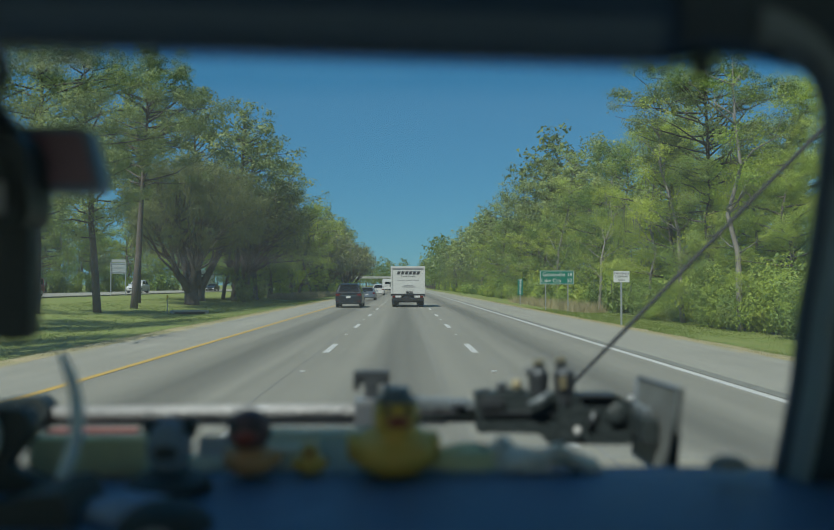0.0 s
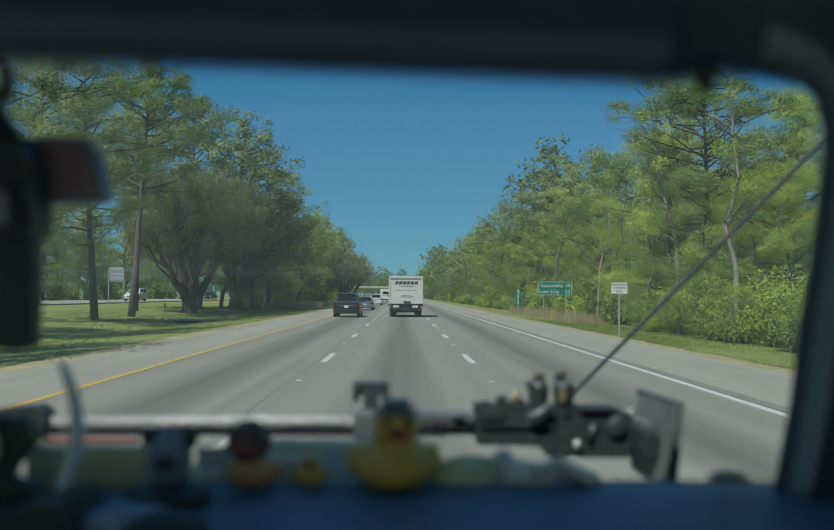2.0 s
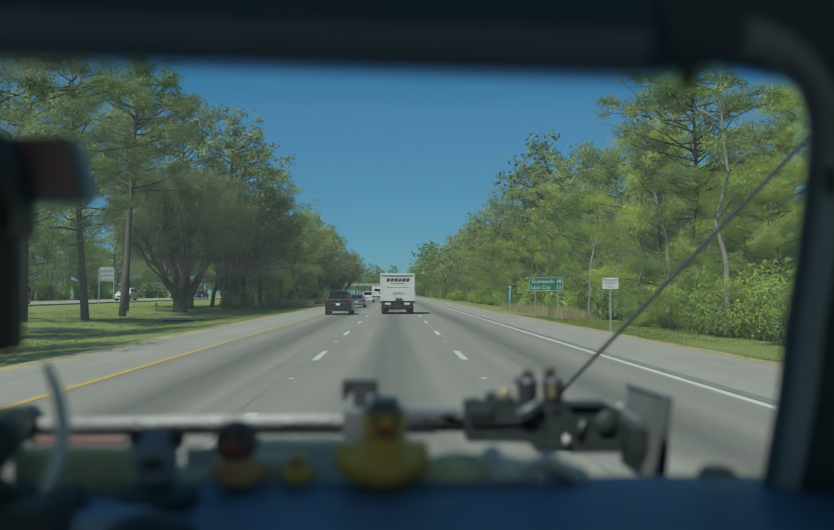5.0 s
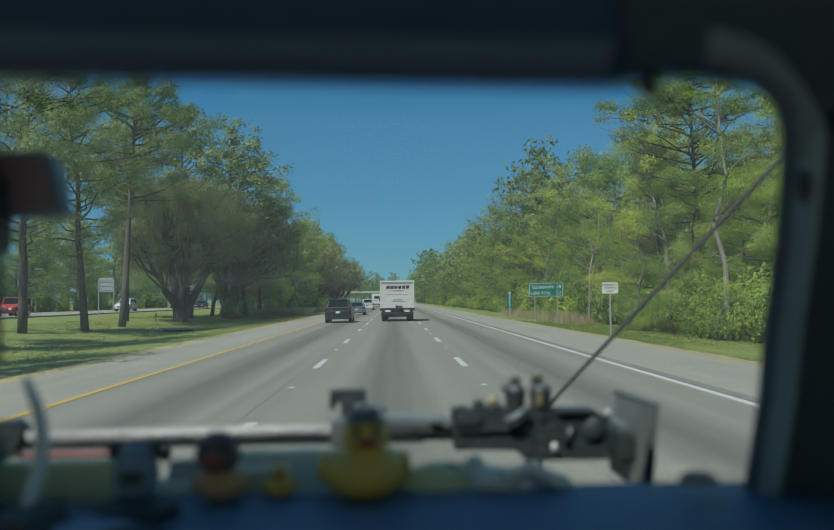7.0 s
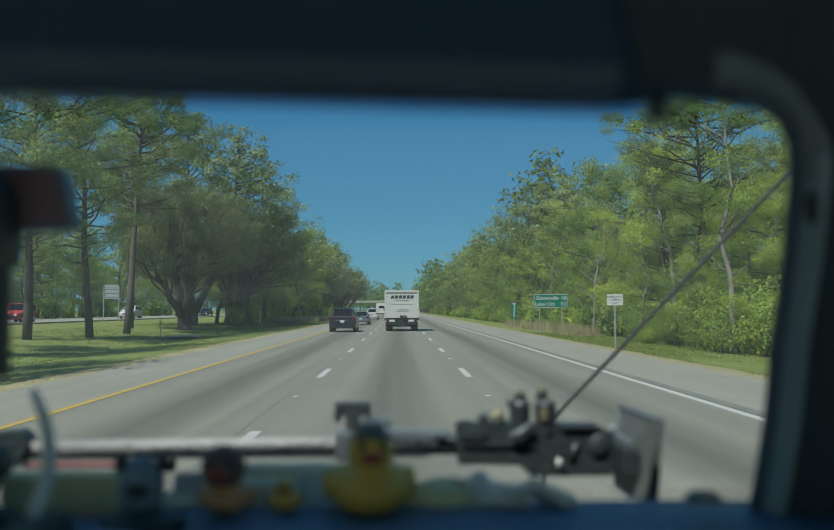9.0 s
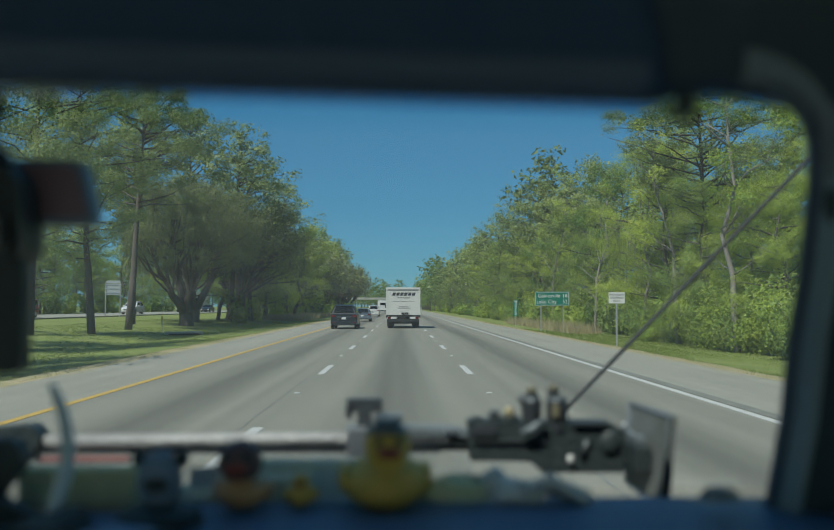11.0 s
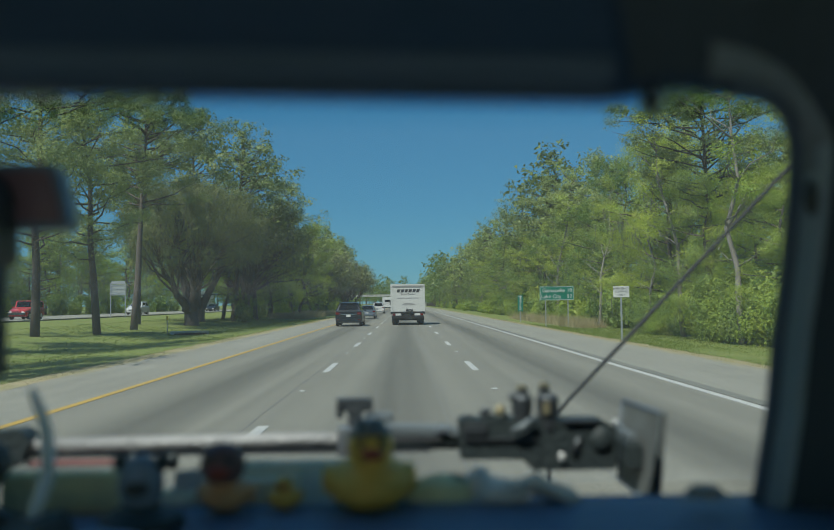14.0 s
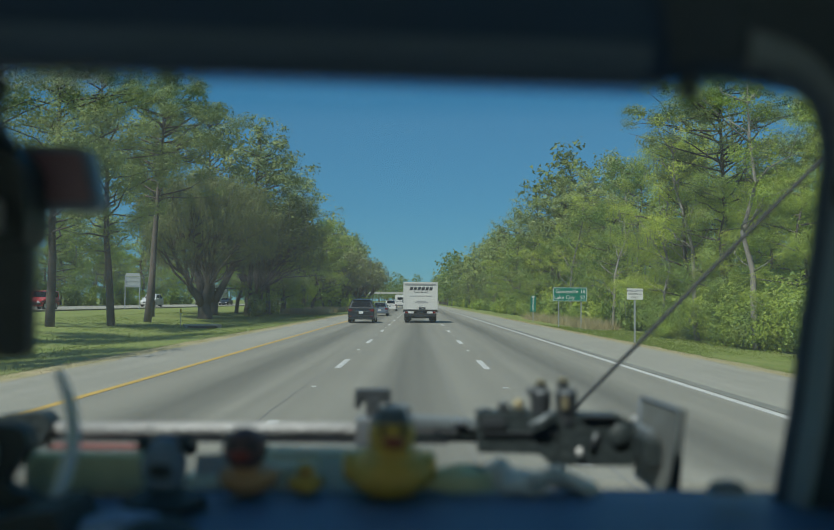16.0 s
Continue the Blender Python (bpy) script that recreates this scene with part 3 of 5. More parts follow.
def plant(kind, seed, level):
    """A tree or bush about 1:1 in metres at the origin; level 0 is the finest."""
    rng = np.random.default_rng(seed)
    count = {0: 1.0, 1: 0.15, 2: 0.034}[level]
    grow = {0: 1.0, 1: 2.3, 2: 4.4}[level]
    seg, stems, cs, rs = (9, 6, 4)[level], [], [], []
    if kind == "broad":
        h, base = 13.0, rng.uniform(1.6, 3.0)
        top = (rng.normal(0, 0.7), rng.normal(0, 0.7), h * 0.86)
        trunk = bent((0, 0, -0.3), top, 7, rng, 0.28)
        stems.append((trunk, [0.24 * (1 - 0.13 * i) for i in range(8)]))
        for i in range(22):
            f = 0.16 + 0.84 * (i + rng.random()) / 22
            o = along(trunk, f)
            a, reach = i * 2.4 + rng.normal(0, 0.4), (1.5 + 2.9 * math.sin(math.pi * min(1, f * 0.95 + 0.08))) * rng.uniform(0.7, 1.25)
            e = (o.x + math.cos(a) * reach, o.y + math.sin(a) * reach, max(base, o.z + rng.uniform(0.2, 1.7)))
            limb = bent(o, e, 4, rng, 0.16)
            stems.append((limb, [0.085, 0.065, 0.045, 0.03, 0.012]))
            for q, rad in ((limb[4], 1.0), (limb[3], 0.85), (limb[2], 0.6)):
                cs.append((q.x, q.y, q.z)), rs.append(rad * rng.uniform(0.7, 1.3))
                if rng.random() < 0.6:
                    cs.append((q.x + rng.normal(0, 0.7), q.y + rng.normal(0, 0.7), q.z + rng.normal(0, 0.5))), rs.append(0.55)
        for q in (trunk[7], trunk[7], trunk[6]):
            cs.append((q.x + rng.normal(0, 0.5), q.y + rng.normal(0, 0.5), q.z + 0.3)), rs.append(0.9)
        rs = [0.95 * r for r in rs]
        # Level 1 uses the darker green more; level 2 has shade in its colour
        leaf, n, size, flat = (FAR_SHADED_LEAF if level == 2 else LEAF_MID if seed % 3 == 1 or (level == 1 and seed % 3 == 2) else LEAF), 84000, 0.050, 0.8
    elif kind == "pine":
        h = 17.0
        trunk = bent((0, 0, -0.3), (rng.normal(0, 0.5), rng.normal(0, 0.5), h * 0.95), 8, rng, 0.07)
        stems.append((trunk, [0.27 * (1 - 0.108 * i) for i in range(9)]))
        for i in range(58):
            low = 0.52 if seed % 100 == 2 else 0.30
            f = low + (1 - low) * (i + rng.random()) / 58
            o = along(trunk, f)
            a, reach = i * 2.4 + rng.normal(0, 0.5), (4.6 * math.sin(math.pi * min(1.0, 0.22 + (f - low) * 0.735 / (1 - low))) + 0.9) * rng.uniform(0.45, 1.12)
            e = (o.x + math.cos(a) * reach, o.y + math.sin(a) * reach, o.z + rng.uniform(0.1, 2.4))
            limb = bent(o, e, 4, rng, 0.25)
            stems.append((limb, [0.06, 0.05, 0.036, 0.024, 0.01]))
            for q, rad in ((limb[4], 0.95), (limb[3], 0.8), (limb[2], 0.5)):
                cs.append((q.x, q.y, q.z + 0.15 + rng.normal(0, 0.3))), rs.append(rad * rng.uniform(0.6, 1.3))
        for q in (trunk[8], trunk[8], trunk[7], trunk[7]):
            cs.append((q.x + rng.normal(0, 0.4), q.y + rng.normal(0, 0.4), q.z + 0.3)), rs.append(0.9)
        if seed % 100 == 2:
            rs = [0.78 * r for r in rs]
        leaf, n, size, flat = NEEDLE, 44000, 0.088, 0.66
    elif kind == "oak":
        forks = []
        for j in range(4):
            a = j * 1.57 + 0.4 + rng.normal(0, 0.15)
            out = 3.2 if j % 3 else 1.2
            fork = bent((0.25 * math.cos(a), 0.25 * math.sin(a), 1.4), (math.cos(a) * out, math.sin(a) * out, 6.2 + rng.uniform(-0.8, 1.6)), 5, rng, 0.25)
            stems.append((fork, [0.46, 0.40, 0.33, 0.27, 0.2, 0.14]))
            forks.append(fork)
        for i in range(95):
            z = rng.uniform(-0.45, 1.0)
            b = rng.uniform(0, 6.283)
            r = math.sqrt(1 - z * z)
            k = rng.uniform(0.72, 1.0)
            e = Vector((7.4 * r * math.cos(b) * k, 7.4 * r * math.sin(b) * k, 8.3 + 5.6 * z * k))
            f = min(forks, key=lambda q: (q[5] - e).length)
            o = f[int(rng.integers(2, 6))]
            limb = bent(o, e, 4, rng, 0.3)
            stems.append((limb, [0.11, 0.085, 0.06, 0.035, 0.012]))
            for q, rad in ((limb[4], 1.3), (limb[3], 1.0)):
                cs.append((q.x, q.y, q.z)), rs.append(rad * rng.uniform(0.65, 1.25))
        stems.append((bent((0, 0, -0.4), (0, 0, 2.6), 4, rng, 0.08), [0.95, 0.72, 0.6, 0.55, 0.4]))
        leaf, n, size, flat = LEAF_DARK, 120000, 0.082, 0.75
    elif kind == "bush":
        for i in range(12):
            a, reach = i * 2.4, rng.uniform(0.3, 1.25)
            limb = bent((0, 0, -0.2), (math.cos(a) * reach, math.sin(a) * reach, rng.uniform(0.6, 2.6)), 3, rng, 0.12)
            stems.append((limb, [0.03, 0.022, 0.015, 0.006]))
            for q, rad in ((limb[3], 0.62), (limb[2], 0.6), (limb[1], 0.5)):
                cs.append((q.x, q.y, max(0.3, q.z))), rs.append(rad * rng.uniform(0.7, 1.3))
        # Every other bush sort carries shade at the wood's foot in its colour
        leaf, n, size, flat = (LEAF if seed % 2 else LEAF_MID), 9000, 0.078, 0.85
    else:  # bare, pale, half-dead tree
        trunk = bent((0, 0, -0.3), (1.3, -0.5, 11), 7, rng, 0.25)
        stems.append((trunk, [0.14 * (1 - 0.135 * i) for i in range(8)]))
        for i in range(16):
            o = trunk[2 + i % 6]
            a, reach = rng.uniform(0, 6.28), rng.uniform(0.8, 2.6)
            limb = bent(o, (o.x + math.cos(a) * reach, o.y + math.sin(a) * reach, o.z + rng.uniform(0.5, 2.2)), 4, rng, 0.2)
            stems.append((limb, [0.042, 0.030, 0.021, 0.012, 0.004]))
            cs.append(tuple(limb[4])), rs.append(0.6)
            for q in (limb[2], limb[3], limb[4]):
                twig = bent(q, q + Vector((rng.normal(0, 0.5), rng.normal(0, 0.5), rng.uniform(0.2, 0.8))), 3, rng, 0.06)
                stems.append((twig, [0.012, 0.009, 0.006, 0.002]))
                cs.append(tuple(twig[3])), rs.append(0.35)
        leaf, n, size, flat = LEAF, 5500, 0.07, 0.8
    name = {"broad": "broadleaf_tree", "pine": "pine_tree", "oak": "live_oak", "bush": "bush", "bare": "bare_tree"}[kind]
    label = {"broad": "spring-green broadleaf tree with a leafy crown at the wood's edge",
             "pine": "tall pine with a bare trunk and clumped dark needles",
             "oak": "old grey-green live oak with forking trunk and hanging moss",
             "bush": "yellow-green leafy bush at the foot of the woods",
             "bare": "pale half-bare tree with thin crooked branches"}[kind]
    root = thing(name, label, "bush" if kind == "bush" else "tree")
    part("stems" if kind == "bush" else "trunk", wood(stems, seg), PALE_BARK if kind == "bare" else BARK, root, smooth=True)
    cs, rs = np.array(cs), np.array(rs)
    part("crown", triangles("crown", leaves_at(cs, rs, int(n * count), size * grow, rng, flat), leaf), None, root)
    if kind == "oak" or (kind == "broad" and seed % 2):
        k = rng.integers(0, len(cs), int((1500 if kind == "oak" else 500) * max(count, 0.3)))
        p = cs[k] + rng.normal(0, 0.5, (len(k), 3)) - np.array([0, 0, 0.3])
        low = p[:, 2] < 1.5
        p[low, 2] = 1.5
        ln, a = rng.uniform(0.4, 1.5, len(k)), rng.uniform(0, 6.28, len(k))
        w = np.stack([np.cos(a), np.sin(a), 0 * a], 1) * (0.03 * grow)
        tip = p - np.stack([rng.normal(0, 0.06, len(k)), rng.normal(0, 0.06, len(k)), ln], 1)
        part("moss", triangles("moss", np.stack([p - w, p + w, tip], 1).reshape(-1, 3), MOSS), None, root, "grey hanging moss")["kind"] = "stuff"
    return root


TEMPLATES = {}


def set_plant(kind, variant, level, x, y, scale, turn, group, stretch=1.0):
    """Stands a plant on the land; the first of each sort is built, the others copied."""
    key = (kind, variant, level)
    m = pose(x, y, ground_z(x) - 0.05, 0, 0, turn) @ Matrix.Diagonal((scale, scale, scale * stretch, 1))
    if key not in TEMPLATES:
        TEMPLATES[key] = tagged(plant(kind, 100 * (1 + ["broad", "pine", "oak", "bush", "bare"].index(kind)) + variant, level), group=group)
        TEMPLATES[key].matrix_basis = m
        return TEMPLATES[key]
    ob = TEMPLATES[key]
    keep, ob.matrix_basis = ob.matrix_basis.copy(), Matrix()
    c = copy_thing(ob, m)
    ob.matrix_basis = keep
    return tagged(c, group=group)


FAR_CROWNS, FAR_TRUNKS = [], []


def set_far(kind, variant, x, y, scale, turn, stretch=1.0):
    """A tree too far off to pick out: its crown and a plain trunk join the distant woods."""
    key = (kind, variant, 2)
    if key not in TEMPLATES:
        return set_plant(kind, variant, 2, x, y, scale, turn, "woods beside the road", stretch)
    crown = [o for o in TEMPLATES[key].children if o.name.startswith("crown")][0].data
    co = np.empty(len(crown.vertices) * 3, np.float32)
    crown.vertices.foreach_get("co", co)
    c, s = math.cos(turn), math.sin(turn)
    co = co.reshape(-1, 3, 3)[::6]
    mid = co.mean(1, keepdims=True)
    co = mid + (co - mid) * 2.0
    p = (co.reshape(-1, 3) @ np.array([[c, s, 0], [-s, c, 0], [0, 0, stretch]])) * scale
    FAR_CROWNS.append(p + np.array([x, y, ground_z(x)]))
    h, r, z = 8 * scale, 0.25 * scale, ground_z(x) - 0.2
    for a in range(3):
        t0, t1 = a * 2.094, a * 2.094 + 2.094
        FAR_TRUNKS.append(np.array([[x + r * math.cos(t0), y + r * math.sin(t0), z], [x + r * math.cos(t1), y + r * math.sin(t1), z], [x, y, z + h]]))


def level_at(y):
    return 0 if y < 56 else 1 if y < 150 else 2


rnd = random.Random(7)
# woods to the right of the road
y = 22.0
while y < 330:
    lv = level_at(y)
    step = (3.4, 4.6, 9.0)[lv]
    near = y < 50
    k = rnd.choice(("broad", "pine", "broad") if near else ("broad", "broad", "pine", "broad", "broad", "pine"))
    size = rnd.uniform(0.85, 1.1) if k == "pine" else rnd.uniform(0.50, 0.80) if near else rnd.uniform(0.60, 1.08)
    set_plant(k, 2 if near and k == "pine" else rnd.randrange(3), lv, (18.2 if 50 < y < 68 else 16.6) + rnd.uniform(-1.0, 1.8), y + rnd.uniform(-1, 1), size, rnd.uniform(0, 360), "woods beside the road")
    if y > 42:
        k = rnd.choice(("broad", "broad", "pine"))
        set_plant(k, rnd.randrange(3), lv if y < 100 else 2, 21.2 + rnd.uniform(-1.6, 2.2), y + rnd.uniform(-1.5, 1.5), rnd.uniform(0.75, 1.20) * (0.75 if near else 1), rnd.uniform(0, 360), "woods beside the road")
    if y > 200:
        k = rnd.choice(("broad", "pine"))
        set_plant(k, rnd.randrange(2), 2, 26 + rnd.uniform(-2, 5), y + rnd.uniform(-2, 2), rnd.uniform(0.9, 1.2), rnd.uniform(0, 360), "woods beside the road")
    y += step * rnd.uniform(0.75, 1.25)
y = 22.0
while y < 400:
    lv = level_at(y)
    set_plant("bush", rnd.randrange(2), lv, (16.2 if 52 < y < 68 else 15.2) + rnd.uniform(-0.7, 1.0), y, rnd.uniform(0.55, 1.15), rnd.uniform(0, 360), "bushes below the woods")
    if lv < 2:
        set_plant("bush", rnd.randrange(2), min(2, lv + 1), 17.1 + rnd.uniform(-1, 2.0), y + rnd.uniform(-1, 1), rnd.uniform(0.9, 1.6), rnd.uniform(0, 360), "bushes below the woods")
    y += (1.8, 3.2, 8.0)[lv] * rnd.uniform(0.7, 1.3)
set_plant("bare", 0, 0, 15.2, 46, 1.1, 190, "woods beside the road")
set_plant("bare", 1, 0, 14.8, 37, 1.2, 100, "woods beside the road")
set_plant("bare", 1, 0, 15.2, 53, 0.95, 300, "woods beside the road")
set_plant("bare", 0, 0, 15.0, 84, 1.2, 10, "woods beside the road")
set_plant("bare", 0, 0, 15.2, 66, 0.9, 40, "woods beside the road")

# trees on the median
set_plant("pine", 0, 0, -22.6, 52, 1.12, 70, "trees on the median")
set_plant("pine", 1, 0, -20.6, 57, 1.05, 200, "trees on the median")
set_plant("pine", 2, 0, -21.4, 67, 1.16, 20, "trees on the median")
set_plant("oak", 0, 0, -20.2, 80, 0.95, 20, "trees on the median", 1.08)
set_plant("pine", 0, 1, -22.0, 89, 1.28, 300, "trees on the median")
set_plant("pine", 2, 1, -20.0, 99, 1.25, 10, "trees on the median")
set_plant("pine", 1, 1, -19.4, 110, 1.22, 150, "trees on the median")
set_plant("broad", 1, 1, -19.2, 122, 1.30, 60, "trees on the median")
set_plant("pine", 0, 1, -18.6, 138, 1.25, 220, "trees on the median")
set_plant("pine", 2, 1, -24.5, 78, 1.10, 120, "trees on the median")
set_plant("pine", 1, 0, -20.3, 36, 1.15, 250, "trees on the median")
# Two oaks out of view, added to cast shadow over the left shoulder
set_plant("oak", 0, 1, -19.0, 21, 1.0, 130, "trees on the median")
set_plant("oak", 0, 1, -21.0, 8, 1.0, 40, "trees on the median")
y = 94.0
while y < 330:
    lv = max(1, level_at(y))
    k = rnd.choice(("pine", "oak", "broad", "oak"))
    set_plant("broad", rnd.randrange(3), lv, -23.5 + rnd.uniform(-1.5, 1.5), y + 4, rnd.uniform(0.9, 1.2), rnd.uniform(0, 360), "trees on the median")
    v = 0 if k == "oak" else rnd.randrange(3)
    set_plant(k, v, lv, -20.5 + rnd.uniform(-2.5, 2.8), y, rnd.uniform(1.0, 1.3) * (0.95 if k == "oak" else 1), rnd.uniform(0, 360), "trees on the median")
    if rnd.random() < 0.7:
        set_plant("bush", rnd.randrange(2), lv, -20 + rnd.uniform(-2, 2), y + 3, rnd.uniform(0.9, 1.5), rnd.uniform(0, 360), "bushes on the median")
    y += rnd.uniform(6, 10) * (1 if y < 190 else 1.7)

# woods beyond the far carriageway
y = 95.0
while y < 230:
    lv = 1 if y < 170 else 2
    for row in range(2):
        k = rnd.choice(("broad", "broad", "pine", "broad"))
        set_plant(k, rnd.randrange(3), min(2, lv + row), -56 - 7 * row + rnd.uniform(-2.5, 2.5), y + rnd.uniform(-2, 2), rnd.uniform(0.75, 1.1), rnd.uniform(0, 360), "woods beyond the far carriageway")
    set_plant("bush", rnd.randrange(2), lv, -52.5 + rnd.uniform(-1, 1), y, rnd.uniform(1.0, 1.5), rnd.uniform(0, 360), "bushes beyond the far carriageway")
    y += (5.0, 9.0)[lv - 1] * rnd.uniform(0.8, 1.2)
# the rest of the woods, too far to pick apart
y = 335.0
while y < 900:
    for x in (15, 20, 27):
        set_far(rnd.choice(("broad", "pine")), rnd.randrange(2), x + rnd.uniform(-1.5, 1.5), y + rnd.uniform(-3, 3), rnd.uniform(0.9, 1.3), rnd.uniform(0, 6.28))
    y += rnd.uniform(8, 12)
y = 235.0
while y < 900:
    for x in (-56, -63):
        set_far(rnd.choice(("broad", "pine")), rnd.randrange(2), x + rnd.uniform(-2.5, 2.5), y + rnd.uniform(-3, 3), rnd.uniform(0.75, 1.1), rnd.uniform(0, 6.28))
    y += rnd.uniform(7, 11)
for i in range(46):
    x = -46 + i * 2.1 + rnd.uniform(-1, 1)
    if not -9 < x < 12:
        set_far("broad", rnd.randrange(2), x, 600 + rnd.uniform(-30, 60), rnd.uniform(1.3, 1.8), rnd.uniform(0, 6.28))
# the road bends away behind these
for row in range(3):
    for i in range(34):
        set_far(rnd.choice(("broad", "broad", "pine")), rnd.randrange(2), -90 + i * 4.6 + rnd.uniform(-2, 2), 790 + row * 30 + rnd.uniform(-10, 10), rnd.uniform(1.0, 1.6), rnd.uniform(0, 6.28))
# Unseen trees behind the cabin, added to darken reflections in the vehicles
y = -320.0
while y < 12:
    for x in (15, 21, -21, -58):
        set_far(rnd.choice(("broad", "pine")), rnd.randrange(2), x + rnd.uniform(-1.5, 1.5), y + rnd.uniform(-3, 3), rnd.uniform(0.9, 1.25), rnd.uniform(0, 6.28))
    y += rnd.uniform(12, 18)
stuff_mesh("distant_woods", np.concatenate(FAR_CROWNS), FAR_SHADED_LEAF, "hazy green woods along the road in the distance", "woods")
stuff_mesh("distant_trunks", np.concatenate(FAR_TRUNKS), BARK, "thin dark trunks in the distant woods", "woods")

# ---- vehicles ----
def wheel(parent, x, y, r, w, rim=None):
    t = part("wheel", tube([(x - w / 2, y, r), (x - w / 2 + 0.02, y, r), (x + w / 2 - 0.02, y, r), (x + w / 2, y, r)], [r * 0.9, r, r, r * 0.9], 22), RUBBER, parent, smooth=False)
    side = 1 if x > 0 else -1
    part("rim", tube([(x + side * (w / 2 - 0.03), y, r), (x + side * (w / 2 + 0.006), y, r), (x + side * (w / 2 + 0.012), y, r)], [r * 0.6, r * 0.6, r * 0.18], 14), rim or ALU, t)
    return t


def car(name, label, length, width, height, style, paint, at, heading=0):
    """A road car with its tail at y = 0 and its nose ahead."""
    root = thing(name, label, "car", "traffic", at=at @ pose(0, 0, 0, 0, 0, heading))
    w, belt, sill = width / 2, height * (0.63 if style == "suv" else 0.60 if style != "sedan" else 0.66), 0.26
    nose = length
    # lower body: cross-sections from tail to nose
    st = [(0.0, 0.90, 0.50, belt - 0.10), (0.10, 0.975, 0.38, belt - 0.02), (0.6, 1.0, sill, belt), (length * 0.5, 1.0, sill, belt),
          (length * 0.74, 0.99, sill, belt - 0.03), (nose - 0.25, 0.95, 0.30, belt - 0.22), (nose, 0.80, 0.42, belt - 0.38)]
    rings = []
    for y, k, lo, hi in st:
        a = w * k
        mid = (lo + hi) / 2
        rings.append([(-a * 0.93, y, lo), (a * 0.93, y, lo), (a, y, lo + 0.12), (a, y, mid), (a * 0.985, y, hi - 0.08), (a * 0.93, y, hi),
                      (-a * 0.93, y, hi), (-a * 0.985, y, hi - 0.08), (-a, y, mid), (-a, y, lo + 0.12)])
    part("body", loft(rings), paint, root, smooth=False)
    # cabin with its glass
    if style == "suv":
        top = [(0.10, belt, 0.91), (0.48, height - 0.07, 0.72), (length * 0.25, height, 0.72), (length * 0.55, height - 0.04, 0.72), (length * 0.72, belt - 0.02, 0.9)]
    elif style == "jeep":
        top = [(0.04, belt, 0.9), (0.08, height - 0.03, 0.86), (length * 0.3, height, 0.86), (length * 0.6, height - 0.02, 0.86), (length * 0.66, belt, 0.9)]
    else:
        top = [(0.55, belt - 0.02, 0.9), (1.25, height - 0.05, 0.68), (length * 0.42, height, 0.7), (length * 0.53, height - 0.04, 0.7), (length * 0.72, belt - 0.05, 0.88)]
    rings = []
    for y, z, k in top:
        d = max(0.0, z - belt)
        r = min(0.10, d * 0.4)
        rings.append([(-w * 0.93, y, belt - 0.08), (-w * k - (w * 0.93 - w * k) * 0.2 * (d > 0), y, z - 1.6 * r), (-w * k + 0.35 * r, y, z - 0.45 * r), (-w * k + 1.5 * r, y, z),
                      (w * k - 1.5 * r, y, z), (w * k - 0.35 * r, y, z - 0.45 * r), (w * k + (w * 0.93 - w * k) * 0.2 * (d > 0), y, z - 1.6 * r), (w * 0.93, y, belt - 0.08)])
    bm = loft(rings, caps=False, closed=False)
    cabin = part("cabin", bm, paint, root)
    (y0, z0, k0), (y1, z1, k1), (y2, z2, k2), (y3, z3, k3), (y4, z4, k4) = top
    def pane(nm, pts, off):
        o = Vector(off)
        p = [Vector(q) for q in pts]
        c = sum(p, Vector()) / 4
        p = [c + (q - c) * 0.82 for q in p]
        part(nm, loft([[q + o * 0.2 for q in p], [q + o for q in p]]), CAR_GLASS, cabin, "dark tinted glass")
    pane("rear_window", [(-w * k0, y0, z0 + 0.02), (w * k0, y0, z0 + 0.02), (w * k1, y1, z1), (-w * k1, y1, z1)], (0, -0.02, 0.012))
    pane("windscreen", [(-w * k4, y4, z4 + 0.03), (w * k4, y4, z4 + 0.03), (w * k3, y3, z3), (-w * k3, y3, z3)], (0, 0.02, 0.012))
    for s in (-1, 1):
        ym = (y1 + y3) / 2
        pane("side_window", [(s * w * 0.93, y0 + 0.25, belt), (s * w * 0.93, ym, belt), (s * w * k2, ym, height - 0.06), (s * w * k1, y1 + 0.1, height - 0.07)], (s * 0.014, 0, 0))
        pane("side_window", [(s * w * 0.93, ym, belt), (s * w * 0.92, y4 - 0.2, belt), (s * w * k3, y3, height - 0.07), (s * w * k2, ym, height - 0.06)], (s * 0.014, 0, 0))
        part("tail_light", box((s * w * 0.80, 0.03, belt - 0.17), (w * 0.30, 0.12, 0.17 if style != "jeep" else 0.2), 0.02), TAIL_RED, root)
        part("headlight", box((s * w * 0.66, nose - 0.06, belt - 0.46), (w * 0.34, 0.16, 0.13), 0.03), LAMP_CLEAR, root)
        part("wing_mirror", box((s * (w + 0.09), length * 0.63, belt + 0.06), (0.2, 0.1, 0.14), 0.03), paint, root)
        part("exhaust_tip", tube([(s * w * 0.62, -0.05, 0.33), (s * w * 0.62, 0.2, 0.33)], 0.035, 12), CHROME, root)
        if style == "suv":
            part("roof_rail", tube([(s * w * 0.70, 0.5, height + 0.01), (s * w * 0.70, 0.7, height + 0.05), (s * w * 0.70, length * 0.5, height + 0.05), (s * w * 0.70, length * 0.55, height)], 0.018, 8), BLACK, root)
    part("rear_bumper", box((0, -0.03, 0.46), (width * 0.93, 0.14, 0.24), 0.04), paint if style != "jeep" else BLACK, root)
    part("bumper_skirt", box((0, -0.045, 0.36), (width * 0.72, 0.10, 0.10), 0.02), BLACK, root)
    part("chrome_strip", box((0, -0.015, belt - 0.24), (width * 0.52, 0.05, 0.035), 0.008), CHROME, root)
